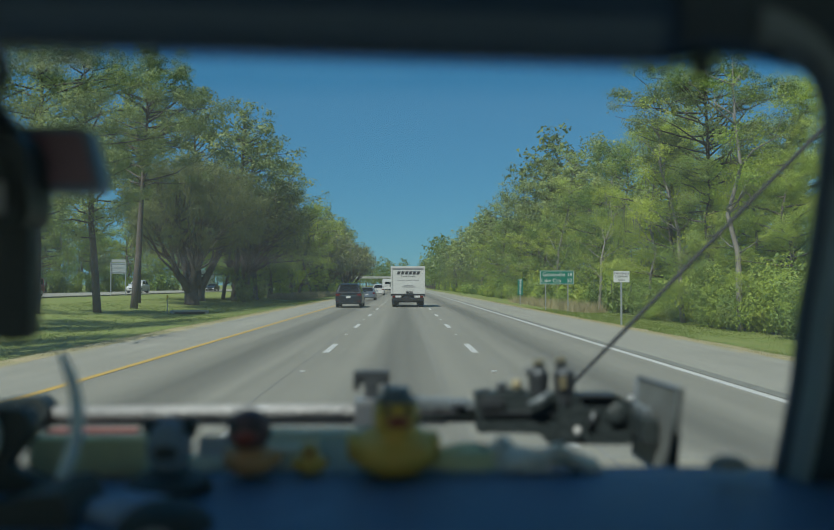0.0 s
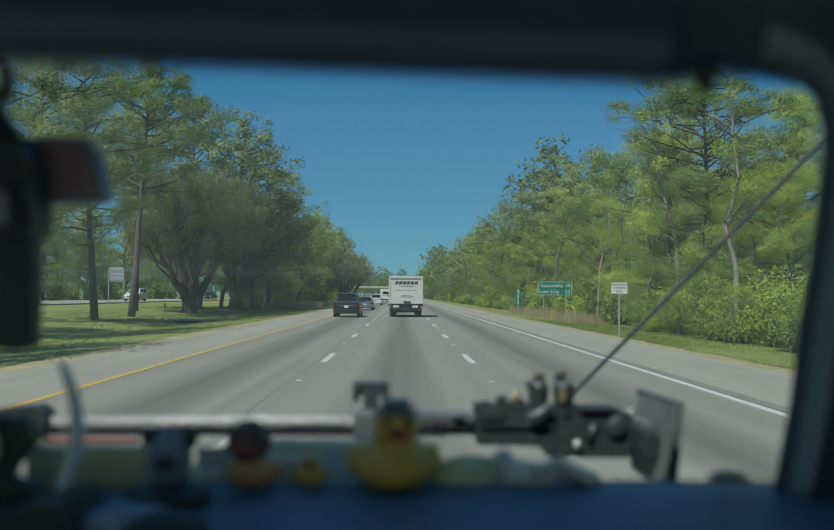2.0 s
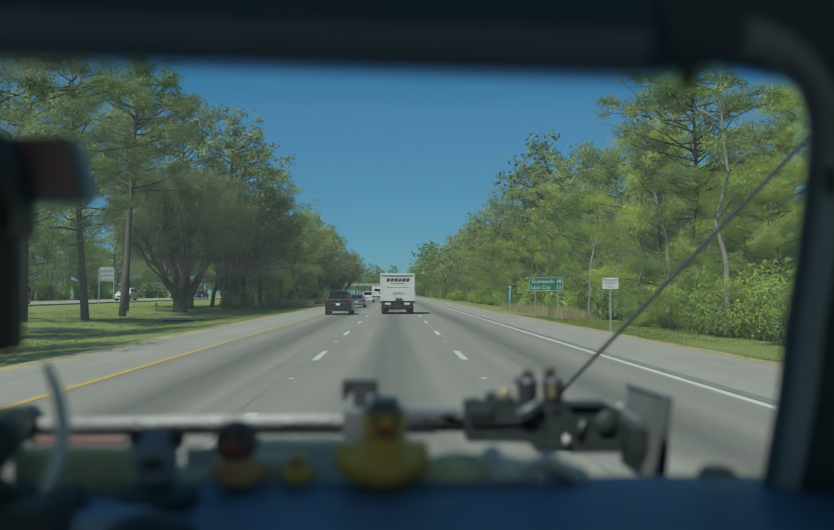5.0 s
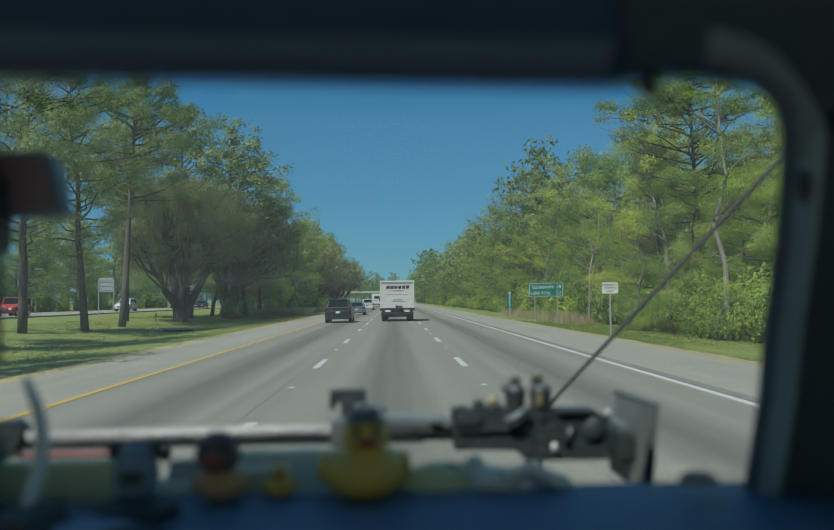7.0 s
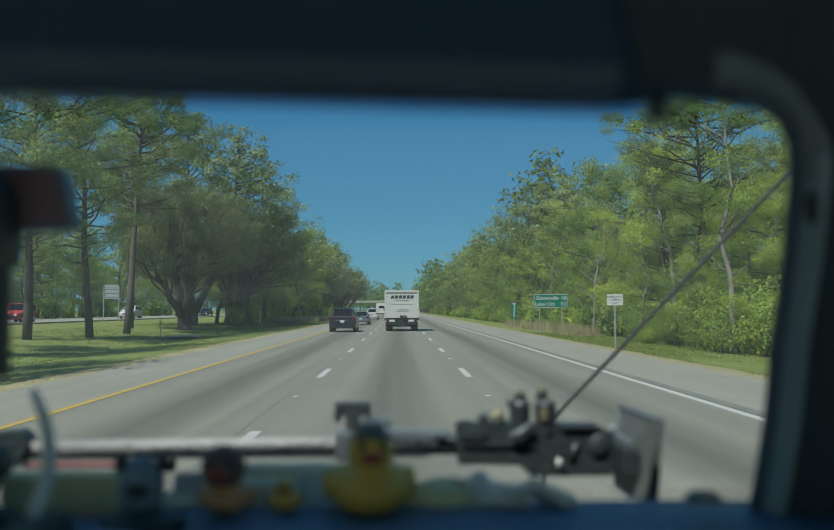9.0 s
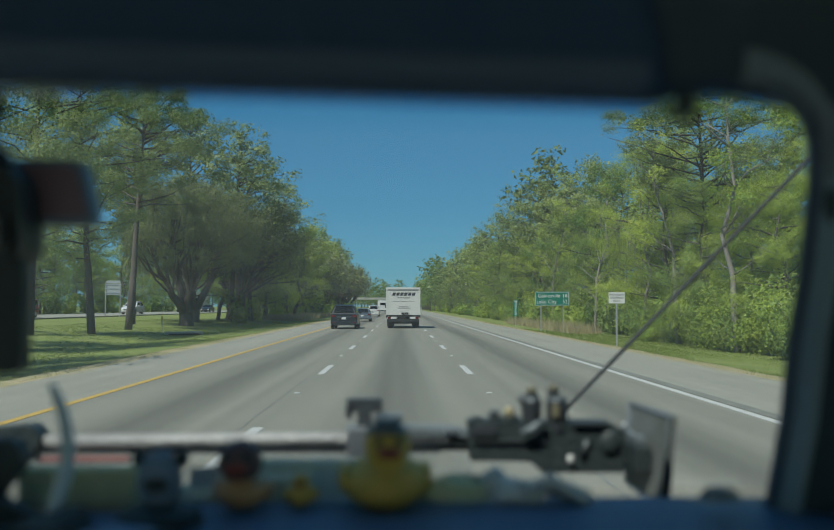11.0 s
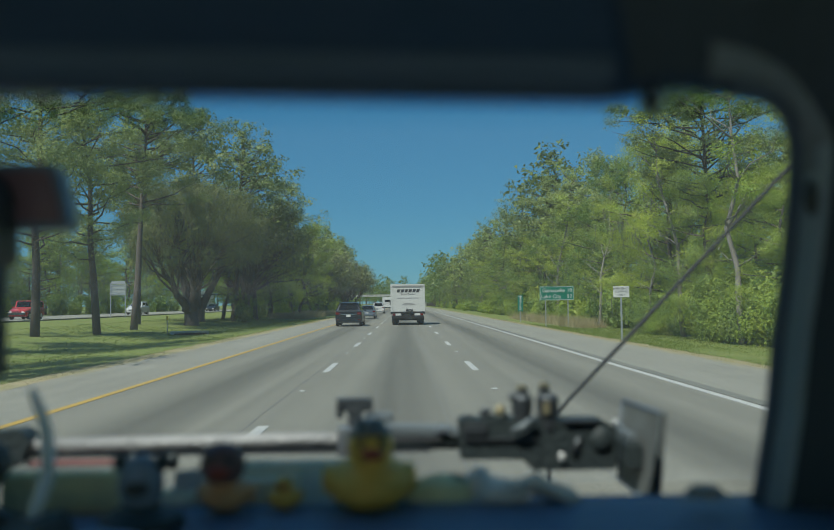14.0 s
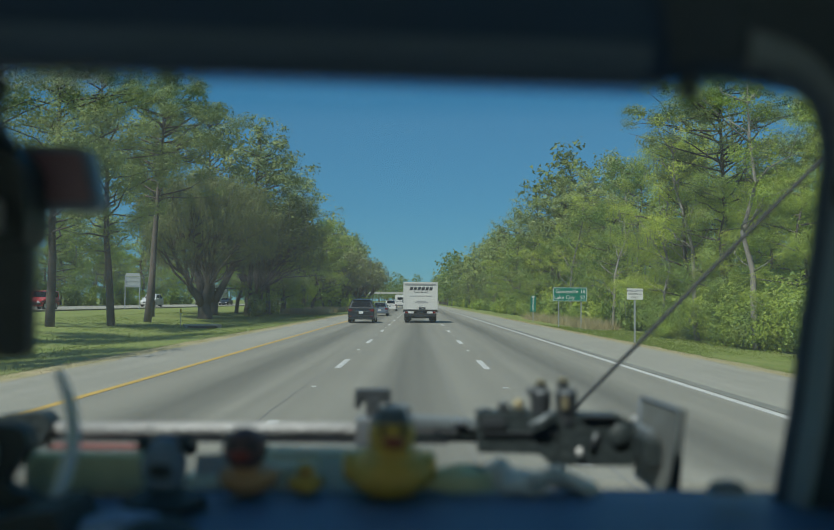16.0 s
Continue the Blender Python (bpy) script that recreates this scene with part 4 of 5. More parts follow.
    part("plate", box((0, -0.03, belt - 0.34), (0.31, 0.05, 0.16), 0.006), SIGN_WHITE, root, "pale number plate")
    part("grille", box((0, nose - 0.01, belt - 0.5), (width * 0.5, 0.06, 0.16), 0.02), BLACK, root)
    if style == "jeep":
        for i in range(7):
            part("grille_slot", box(((i - 3) * 0.115, nose + 0.008, belt - 0.40), (0.05, 0.03, 0.30), 0.012), BLACK, root)
        part("front_bumper", box((0, nose + 0.06, 0.56), (width * 0.92, 0.2, 0.2), 0.04), BLACK, root)
        part("spare_wheel", tube([(0.12, -0.22, 0.95), (0.12, -0.02, 0.95)], 0.37, 20), RUBBER, root)
        for s in (-1, 1):
            part("fender", box((s * (w - 0.02), nose - 0.55, 0.80), (0.32, 0.95, 0.08), 0.03), BLACK, root)
            part("fender", box((s * (w - 0.02), length * 0.2, 0.80), (0.32, 0.9, 0.08), 0.03), BLACK, root)
            part("round_lamp", tube([(s * 0.58, nose - 0.02, belt - 0.36), (s * 0.58, nose + 0.03, belt - 0.36)], 0.1, 16), LAMP_CLEAR, root)
    else:
        part("tailgate_crease", box((0, -0.004, belt - 0.02), (width * 0.78, 0.05, 0.02), 0.006), BLACK, root)
        part("roof_spoiler", box((0, top[1][0] - 0.06, top[1][1] + 0.0), (width * 0.66, 0.2, 0.035), 0.012), paint, root)
        part("rear_wiper", tube([(0.0, top[0][0] - 0.01, belt + 0.06), (0.28, top[0][0] + 0.02, belt + 0.14)], 0.008, 6), BLACK, root)
        for s in (-1, 1):
            part("reflector", box((s * w * 0.78, -0.09, 0.5), (0.2, 0.03, 0.05), 0.01), TAIL_RED, root)
            part("door_handle", box((s * (w + 0.005), length * 0.42, belt - 0.14), (0.03, 0.2, 0.035), 0.01), CHROME, root)
    for s in (-1, 1):
        for yy in (length * 0.2, length * 0.81):
            wheel(root, s * (w - 0.12), yy, 0.36 if style != "sedan" else 0.33, 0.24)
    return root


def box_truck(at):
    root = thing("box_truck", "white rental box truck with dark rear bumper and plain lettering blocks", "truck", "traffic", at=at)
    W, Z0, Z1, L = 2.59, 0.92, 3.08, 5.2
    part("cargo_box", box((0, L / 2 + 0.03, (Z0 + Z1) / 2), (W, L, Z1 - Z0), 0.03), TRUCK_WHITE, root)
    fr = part("door_frame", box((0, 0.01, Z1 - 0.05), (W - 0.01, 0.10, 0.12), 0.015), TRUCK_WHITE, root, "white door frame")
    for s in (-1, 1):
        part("post", box((s * (W / 2 - 0.06), 0.01, (Z0 + Z1) / 2 - 0.06), (0.12, 0.10, Z1 - Z0 - 0.14), 0.01), TRUCK_WHITE, fr)
    # Grey strip in place of the shade under the lintel
    part("lintel_shadow", box((0, 0.0, Z1 - 0.17), (W - 0.30, 0.07, 0.09), 0.01), GREY_INK, fr, "grey strip painted as lintel shadow")
    door = part("roll_door", box((0, 0.02, (Z0 + Z1) / 2 - 0.06), (W - 0.26, 0.04, Z1 - Z0 - 0.3), 0.005), TRUCK_WHITE, root, "white roll-up door")
    for i in range(7):
        part("door_slat", box((0, 0.006, Z0 + 0.2 + i * 0.27), (W - 0.30, 0.018, 0.255), 0.006), TRUCK_WHITE, door)
    f = -0.012
    # maker's mark as slanted dark blocks
    for i in range(6):
        x = -0.84 + i * 0.295
        part("mark_block", prism([(x, 2.47), (x + 0.235, 2.47), (x + 0.31, 2.71), (x + 0.075, 2.71)], f, f + 0.01), DARK_INK, door, "slanted black mark")
    lettering("Truck Rental", 0.20, DARK_INK, door, pose(0.0, f, 2.33, 90, 0, 0))
    for x, z, w2, h2 in ((-0.52, 2.03, 0.55, 0.05), (0.08, 2.03, 0.5, 0.05), (0.62, 2.03, 0.42, 0.05), (0.05, 1.64, 0.72, 0.06), (0.08, 1.53, 1.0, 0.07)):
        part("text_bar", box((x, f + 0.004, z), (w2, 0.008, h2)), GREY_INK, door)
    part("door_latch", box((0.12, -0.03, 1.12), (0.5, 0.05, 0.16), 0.02), TRUCK_BLACK, door, "black latch")
    part("latch_arm", tube([(-0.1, -0.06, 1.3), (0.2, -0.06, 1.05), (0.35, -0.06, 1.25)], 0.022, 8), STEEL, door)
    part("sill", box((0, 0.03, 0.95), (W, 0.16, 0.14), 0.02), TRUCK_BLACK, root)
    for s in (-1, 1):
        part("tail_light", box((s * 1.05, -0.01, 0.80), (0.22, 0.07, 0.14), 0.02), TAIL_RED, root)
        part("lamp_panel", box((s * 0.72, -0.015, 0.80), (0.42, 0.06, 0.15), 0.02), SIGN_WHITE, root, "pale lamp and plate panel")
        part("side_rail", box((s * (W / 2 - 0.02), L / 2, 0.86), (0.06, L, 0.12), 0.01), TRUCK_BLACK, root)
        part("mud_flap", box((s * 0.95, 0.75, 0.42), (0.55, 0.02, 0.5), 0.005), RUBBER, root)
        for yy in (1.25, 6.0):
            wheel(root, s * 0.98, yy, 0.42, 0.42 if yy < 3 else 0.26, STEEL)
        arm = part("mirror_arm", tube([(s * 1.0, 5.9, 1.75), (s * 1.36, 5.9, 1.78)], 0.02, 8), BLACK, root)
        part("mirror_head", box((s * 1.38, 5.88, 1.72), (0.2, 0.1, 0.4), 0.03), BLACK, arm)
        part("marker_light", box((s * 1.1, 0.0, Z1 + 0.0), (0.12, 0.06, 0.05), 0.01), TAIL_RED, root)
    part("bumper", box((0, -0.04, 0.60), (2.44, 0.14, 0.22), 0.03), TRUCK_BLACK, root)
    part("tow_hitch", box((0.05, -0.05, 0.47), (0.5, 0.2, 0.12), 0.02), TRUCK_BLACK, root)
    part("ramp_end", box((-0.05, 0.05, 0.72), (0.5, 0.2, 0.24), 0.02), TRUCK_BLACK, root)
    part("chassis", box((0, 3.3, 0.66), (0.95, 6.2, 0.24), 0.02), TRUCK_BLACK, root)
    part("axle", tube([(-0.9, 1.25, 0.42), (0.9, 1.25, 0.42)], 0.09, 10), BLACK, root)
    part("cab", loft([[(-1.0, y, 0.5), (1.0, y, 0.5), (1.02, y, 1.3), (0.86 * k, y, z), (-0.86 * k, y, z), (-1.02, y, 1.3)] for y, z, k in ((5.25, 2.1, 1), (5.9, 2.1, 1), (6.5, 1.45, 1.1), (7.1, 1.25, 1.05))]), TRUCK_WHITE, root)
    part("roof_lip", box((0, L + 0.02, Z1 - 0.02), (W, 0.1, 0.1), 0.02), TRUCK_WHITE, root)
    return root


def semi_truck(at, heading):
    """A tractor and its box trailer, nose at y = 16."""
    root = thing("semi_truck", "white tractor unit pulling a long grey box trailer", "truck", "traffic", at=at @ pose(0, 0, 0, 0, 0, heading))
    tr = part("trailer", box((0, 5.6, 2.65), (2.6, 11.2, 2.75), 0.04), TRUCK_WHITE, root)
    part("trailer_rail", box((0, 5.6, 1.2), (2.5, 11.2, 0.14), 0.02), STEEL, tr)
    for i in range(9):
        part("side_panel", box((0, 0.7 + i * 1.23, 2.65), (2.624, 1.18, 2.45), 0.006), TRUCK_WHITE, tr)
    part("cab", loft([[(-1.2, y, 0.6), (1.2, y, 0.6), (1.2, y, 1.8), (1.1, y, z), (-1.1, y, z), (-1.2, y, 1.8)] for y, z in ((11.7, 3.7), (13.0, 3.75), (13.7, 2.7), (14.2, 1.95), (15.8, 1.75))]), TRUCK_WHITE, root)
    part("windscreen", box((0, 13.72, 2.55), (1.95, 0.08, 0.75), 0.03, pose(0, 0, 0)), CAR_GLASS, root)
    part("grille", box((0, 15.82, 1.2), (1.3, 0.08, 0.9), 0.03), CHROME, root)
    part("bumper", box((0, 15.9, 0.65), (2.4, 0.25, 0.35), 0.05), ALU, root)
    for s in (-1, 1):
        part("headlight", box((s * 0.95, 15.8, 1.1), (0.35, 0.12, 0.25), 0.04), LAMP_CLEAR, root)
        for yy in (0.9, 2.1, 11.4, 12.5, 15.0):
            wheel(root, s * 1.02, yy, 0.5, 0.45)
    return root


def motorhome(at):
    root = thing("motorhome", "white motorhome seen from behind, far ahead", "motorhome", "traffic", at=at)
    part("body", box((0, 3.2, 1.85), (2.45, 6.4, 2.5), 0.12), WHITE_CAR, root)
    part("overcab", box((0, 6.6, 2.7), (2.4, 1.2, 0.9), 0.2), WHITE_CAR, root)
    part("rear_window", box((0, -0.01, 2.2), (1.3, 0.04, 0.6), 0.03), CAR_GLASS, root)
    part("bumper", box((0, -0.05, 0.6), (2.3, 0.15, 0.25), 0.03), BLACK, root)
    part("stripe", box((0, -0.004, 1.5), (2.3, 0.02, 0.12), 0.003), GREY_INK, root)
    for s in (-1, 1):
        part("tail_light", box((s * 1.05, -0.01, 1.0), (0.16, 0.05, 0.34), 0.02), TAIL_RED, root)
        for yy in (1.6, 6.4):
            wheel(root, s * 1.05, yy, 0.38, 0.26)
    return root


box_truck(pose(0.2, 64, 0))
car("black_suv", "glossy black family SUV driving away, dark rear glass", 4.9, 1.98, 1.78, "suv", BLACK_PAINT, pose(-4.15, 62, 0))
car("sedan", "grey-blue sedan following the lane ahead of the SUV", 4.7, 1.84, 1.45, "sedan", BLUE_PAINT, pose(-4.15, 92, 0))
car("white_suv", "clean white SUV driving away behind a motorhome", 4.8, 1.95, 1.8, "suv", WHITE_CAR, pose(-4.4, 138, 0))
motorhome(pose(-4.3, 205, 0))
car("dark_sedan", "dark sedan far ahead in the middle lane", 4.7, 1.84, 1.45, "sedan", BLACK_PAINT, pose(-0.9, 240, 0))
car("white_suv", "white SUV far ahead beyond the motorhome", 4.8, 1.95, 1.8, "suv", WHITE_CAR, pose(-4.3, 270, 0))
FAR = 0.52
car("jeep", "red open-backed off-roader on the far carriageway", 4.2, 1.87, 1.85, "jeep", RED_CAR, pose(-37.3, 86, FAR), 180)
car("red_sedan", "maroon car on the far carriageway", 4.6, 1.84, 1.5, "sedan", MAROON_CAR, pose(-41.2, 133, FAR), 180)
car("white_suv", "white SUV on the far carriageway", 4.8, 1.95, 1.8, "suv", WHITE_CAR, pose(-37.6, 122, FAR), 180)
semi_truck(pose(-41.0, 176, FAR), 180)
car("dark_sedan", "dark car on the far carriageway", 4.7, 1.84, 1.45, "sedan", BLACK_PAINT, pose(-37.6, 168, FAR), 180)

# ---- signs and roadside things ----
def post_sign(name, label, at, w, h, foot, posts, face, ink_lines, border=None):
    """A flat sign on posts, facing the traffic that comes along +y; z = 0 is the ground."""
    root = thing(name, label, "road sign", at=at)
    top = foot + h
    panel = part("panel", box((0, 0, foot + h / 2), (w, 0.02, h), 0.006), face, root)
    if border:
        for x0, z0, sx, sz in ((0, foot + 0.04, w - 0.06, 0.03), (0, top - 0.04, w - 0.06, 0.03)):
            part("border", box((x0, -0.012, z0), (sx, 0.006, sz)), border, panel)
        for s in (-1, 1):
            part("border", box((s * (w / 2 - 0.045), -0.012, foot + h / 2), (0.03, 0.006, h - 0.11)), border, panel)
    for px in posts:
        part("post", box((px, 0.045, (top - 0.05) / 2 - 0.15), (0.075, 0.06, top + 0.25), 0.008), STEEL, root)
    for text, size, x, z, ink in ink_lines:
        lettering(text, size, ink, panel, pose(x, -0.014, foot + z, 90, 0, 0))
    return root


post_sign("distance_sign", "green two-line distance sign with white letters on two posts", pose(11.5, 64, ground_z(11.5)), 2.6, 1.06, 2.0, (-0.85, 0.85),
          SIGN_GREEN, [("Gainesville", 0.40, -0.24, 0.74, SIGN_WHITE), ("18", 0.40, 0.97, 0.74, SIGN_WHITE), ("Lake City", 0.40, -0.42, 0.29, SIGN_WHITE), ("52", 0.40, 0.97, 0.29, SIGN_WHITE)], SIGN_WHITE)
post_sign("emergency_sign", "white sign with grey block capitals on a thin post", pose(9.75, 38, ground_z(9.75)), 0.72, 0.5, 1.95, (0.0,),
          SIGN_WHITE, [("EMERGENCY", 0.125, 0, 0.39, DARK_INK), ("STOPPING", 0.125, 0, 0.25, DARK_INK), ("ONLY", 0.125, 0, 0.10, DARK_INK)])
mile = post_sign("mile_marker", "narrow green mile marker sign with white digits on a post", pose(10.9, 80, ground_z(10.9)), 0.5, 1.5, 1.0, (0.0,), SIGN_GREEN,
                 [("3", 0.55, 0, 1.12, SIGN_WHITE), ("7", 0.55, 0, 0.70, SIGN_WHITE), ("5", 0.55, 0, 0.28, SIGN_WHITE)])
part("text_bar", box((0, -0.014, 2.40), (0.32, 0.008, 0.08)), SIGN_WHITE, mile.children[0])
back = thing("road_sign", "bare metal back of a sign on two posts by the road", "road sign", at=pose(-33.4, 99, ground_z(-33.4)))
part("panel", box((0, 0, 3.2), (1.9, 0.02, 1.25), 0.005), STEEL, back)
for z in (2.8, 3.3, 3.75):
    part("stiffener", box((0, -0.03, z), (1.95, 0.05, 0.09), 0.005), ALU, back)
for x in (-0.85, 0.85):
    part("post", box((x, -0.07, 1.9), (0.09, 0.08, 4.2), 0.008), STEEL, back)
part("top_panel", box((0, 0, 4.05), (1.6, 0.02, 0.34), 0.005), STEEL, back)
culvert = thing("culvert", "low concrete drain headwall sunk in the grass", "drain", at=pose(-15.5, 61, ground_z(-15.5) - 0.18, 0, 0, 25))
part("slab", box((0, 0, 0.36), (2.6, 0.9, 0.12), 0.02), CONCRETE, culvert)
for s in (-1, 1):
    part("wing", box((s * 1.2, 0, 0.12), (0.15, 0.9, 0.4), 0.02), CONCRETE, culvert)
# Solid black block drawn in place of the shade inside the drain
part("throat", box((0, 0.2, 0.12), (2.2, 0.3, 0.34), 0.01), BLACK, culvert, "black block painted as the opening in shade")
marker = thing("marker_post", "thin post with a yellow reflector in the grass", "marker post", at=pose(-17.2, 61.5, ground_z(-17.2)))
part("post", tube([(0, 0, -0.2), (0, 0, 1.2)], 0.03, 8), STEEL, marker)
part("reflector", box((0, -0.035, 1.1), (0.14, 0.02, 0.3), 0.01), SIGN_YELLOW, marker)

# overpass in the distance
bridge = thing("overpass", "pale concrete road bridge crossing far ahead", "bridge")
part("deck", box((-20, 520, 6.1), (150, 9, 0.7), 0.05), CONCRETE, bridge)
for s in (-1, 1):
    part("parapet", box((-20, 520 + s * 4.4, 6.7), (150, 0.3, 0.55), 0.03), CONCRETE, bridge)
for x in (-52, -31, -12.5, 12.5, 38):
    for yy in (517, 523):
        part("pier", tube([(x, yy, -0.5), (x, yy, 5.7)], 0.5, 12), CONCRETE, bridge)

# ---- the cabin round the camera ----
def sweep(path, profile, bm=None):
    """A band along path; profile gives steps outward from the opening and back towards the seats."""
    pts = [Vector(p) for p in path]
    rings = []
    for i, p in enumerate(pts):
        d = pts[min(i + 1, len(pts) - 1)] - pts[max(i - 1, 0)]
        d.y = 0
        out = d.normalized().cross(Vector((0, 1, 0)))
        rings.append([p + out * a + Vector((0, b, 0)) for a, b in profile])
    return loft(rings, bm, caps=False, closed=False)


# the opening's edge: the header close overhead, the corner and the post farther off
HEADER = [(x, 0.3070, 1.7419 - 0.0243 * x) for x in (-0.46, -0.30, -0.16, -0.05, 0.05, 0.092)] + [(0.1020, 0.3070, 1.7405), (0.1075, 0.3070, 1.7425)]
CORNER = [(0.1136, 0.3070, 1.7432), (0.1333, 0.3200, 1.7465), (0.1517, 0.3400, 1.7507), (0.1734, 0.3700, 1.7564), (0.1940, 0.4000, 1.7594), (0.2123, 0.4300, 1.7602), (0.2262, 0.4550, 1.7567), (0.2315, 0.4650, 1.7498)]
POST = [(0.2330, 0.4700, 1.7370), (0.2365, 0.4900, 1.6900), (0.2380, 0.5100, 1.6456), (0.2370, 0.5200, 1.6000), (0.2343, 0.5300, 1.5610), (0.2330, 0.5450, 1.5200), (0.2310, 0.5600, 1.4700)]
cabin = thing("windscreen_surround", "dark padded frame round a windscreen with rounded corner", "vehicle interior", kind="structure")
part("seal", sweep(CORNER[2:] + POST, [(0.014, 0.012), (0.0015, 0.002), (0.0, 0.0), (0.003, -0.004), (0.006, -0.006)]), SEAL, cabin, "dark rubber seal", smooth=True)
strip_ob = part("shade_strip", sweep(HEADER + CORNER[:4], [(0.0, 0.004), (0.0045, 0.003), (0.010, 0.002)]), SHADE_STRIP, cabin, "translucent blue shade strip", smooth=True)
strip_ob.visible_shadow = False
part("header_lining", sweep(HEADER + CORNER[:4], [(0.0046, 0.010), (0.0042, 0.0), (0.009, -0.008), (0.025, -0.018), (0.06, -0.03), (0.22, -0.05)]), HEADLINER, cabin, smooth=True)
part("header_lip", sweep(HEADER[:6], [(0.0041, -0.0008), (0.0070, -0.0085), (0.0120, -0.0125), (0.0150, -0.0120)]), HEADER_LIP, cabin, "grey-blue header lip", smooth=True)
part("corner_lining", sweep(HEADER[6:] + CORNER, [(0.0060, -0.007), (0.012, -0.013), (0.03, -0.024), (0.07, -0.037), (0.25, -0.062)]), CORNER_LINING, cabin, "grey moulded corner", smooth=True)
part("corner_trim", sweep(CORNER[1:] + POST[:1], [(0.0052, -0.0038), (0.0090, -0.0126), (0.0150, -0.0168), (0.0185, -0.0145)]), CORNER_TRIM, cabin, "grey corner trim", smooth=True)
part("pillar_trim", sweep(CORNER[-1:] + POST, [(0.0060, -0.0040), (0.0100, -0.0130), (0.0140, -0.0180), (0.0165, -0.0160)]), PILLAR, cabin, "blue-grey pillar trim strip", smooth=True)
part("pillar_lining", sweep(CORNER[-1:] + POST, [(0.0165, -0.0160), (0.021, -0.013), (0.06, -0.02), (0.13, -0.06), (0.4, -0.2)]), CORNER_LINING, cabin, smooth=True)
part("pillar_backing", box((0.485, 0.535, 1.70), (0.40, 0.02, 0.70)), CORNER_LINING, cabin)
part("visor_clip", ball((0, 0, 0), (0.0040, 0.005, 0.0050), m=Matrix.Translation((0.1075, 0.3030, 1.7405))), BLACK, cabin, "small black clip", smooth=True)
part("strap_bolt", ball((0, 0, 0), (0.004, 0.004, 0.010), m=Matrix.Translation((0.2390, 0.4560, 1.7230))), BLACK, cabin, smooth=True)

pane = solid("windscreen", box((0, 0, 0), (1.9, 0.76, 0.004), m=pose(-0.35, 0.82, 1.63, -32.0, 0, 0)), WINDSHIELD, "clear windscreen with a faint haze film added", "window", kind="structure")
pane.visible_shadow = False

ring = [(0.05, 1.29), (0.20, 1.40), (0.32, 1.456), (0.45, 1.499), (0.55, 1.515), (0.615, 1.520), (0.660, 1.517), (0.682, 1.510), (0.687, 1.496), (0.68, 1.40), (0.64, 1.28)]
dash_bm = loft([[(x, y, z + 0.002 * math.sin(9 * x)) for y, z in ring] for x in [-1.25 + 0.1 * i for i in range(19)]])
dashboard = thing("dashboard", "navy-black padded dashboard top below the windscreen", "dashboard", kind="structure")
part("pad", dash_bm, DASH, dashboard, smooth=True)
part("stitched_edge", tube([(x, 0.681, 1.5105 + 0.002 * math.sin(9 * x)) for x in [-1.2 + 0.1 * i for i in range(18)]], 0.0035, 8), DASH, dashboard, smooth=True)
part("front_panel", box((-0.35, 1.14, 0.69), (1.9, 0.06, 1.38), 0.01), BLACK, dashboard)
# Hood out of view, made white to throw light into the cabin
part("hood", box((-0.35, 1.44, 1.21), (1.8, 0.54, 0.10), 0.03), TRUCK_WHITE, dashboard, "unseen hood, made white to bounce light")
part("cowl", box((-0.35, 0.90, 1.34), (1.9, 0.50, 0.05), 0.01), BLACK, dashboard)

# Unseen cabin shell, coloured pale to bounce light onto the dashboard
solid("floor", strip(-1.3, 0.62, -1.7, 1.10, 0.0, 0.4), CABIN_BOUNCE, "unseen pale cabin floor that bounces light", "floor", kind="structure")
solid("ceiling", box((-0.34, -0.64, 1.99), (1.98, 2.16, 0.06), 0.01), CABIN_BOUNCE, "unseen pale cabin ceiling that bounces light", "ceiling", kind="structure")
bm = box((-0.34, -1.72, 0.525), (1.98, 0.05, 1.05))
box((-0.34, -1.72, 1.93), (1.98, 0.05, 0.14), bm=bm)
solid("wall_rear", bm, CABIN_BOUNCE, "grey rear cabin wall with a window opening", "wall", kind="structure")
for side, x in (("left", -1.3), ("right", 0.62)):
    bm = box((x, -0.40, 0.525), (0.05, 2.6, 1.05))
    box((x, -0.60, 1.93), (0.05, 2.2, 0.14), bm=bm)
    for y in (-1.66, -0.62, 0.46):
        box((x, y, 1.47), (0.05, 0.1, 0.84), bm=bm)
    solid("wall_" + side, bm, CABIN_BOUNCE, "unseen pale cabin side with window openings, bounces light", "wall", kind="structure")

# things at the top of the windscreen
mirror = thing("rear_view_mirror", "rear-view mirror with a brown painted reflection and rounded plastic rim", "mirror")
def slab(outline, y, thick, tilt=0.0):
    return loft([[(x, y + tilt * (x + 0.2), z) for x, z in outline], [(x, y + thick + tilt * (x + 0.2), z) for x, z in outline]])
def rounded(pts, r):
    """The outline pts with its corners cut round."""
    out = []
    for i, p in enumerate(pts):
        a, b, c = Vector(pts[i - 1]), Vector(p), Vector(pts[(i + 1) % len(pts)])
        u, v = (a - b).normalized() * r, (c - b).normalized() * r
        for f in (0.0, 0.25, 0.5, 0.75, 1.0):
            q = (b + u) * (1 - f) ** 2 + b * 2 * f * (1 - f) + (b + v) * f ** 2
            out.append((q.x, q.y))
    return out
part("housing", slab(rounded([(-0.235, 1.7490), (-0.1765, 1.7490), (-0.1675, 1.7125), (-0.235, 1.7125)], 0.006), 0.474, 0.014), BLUE_TOY, mirror, "blue-grey rim")
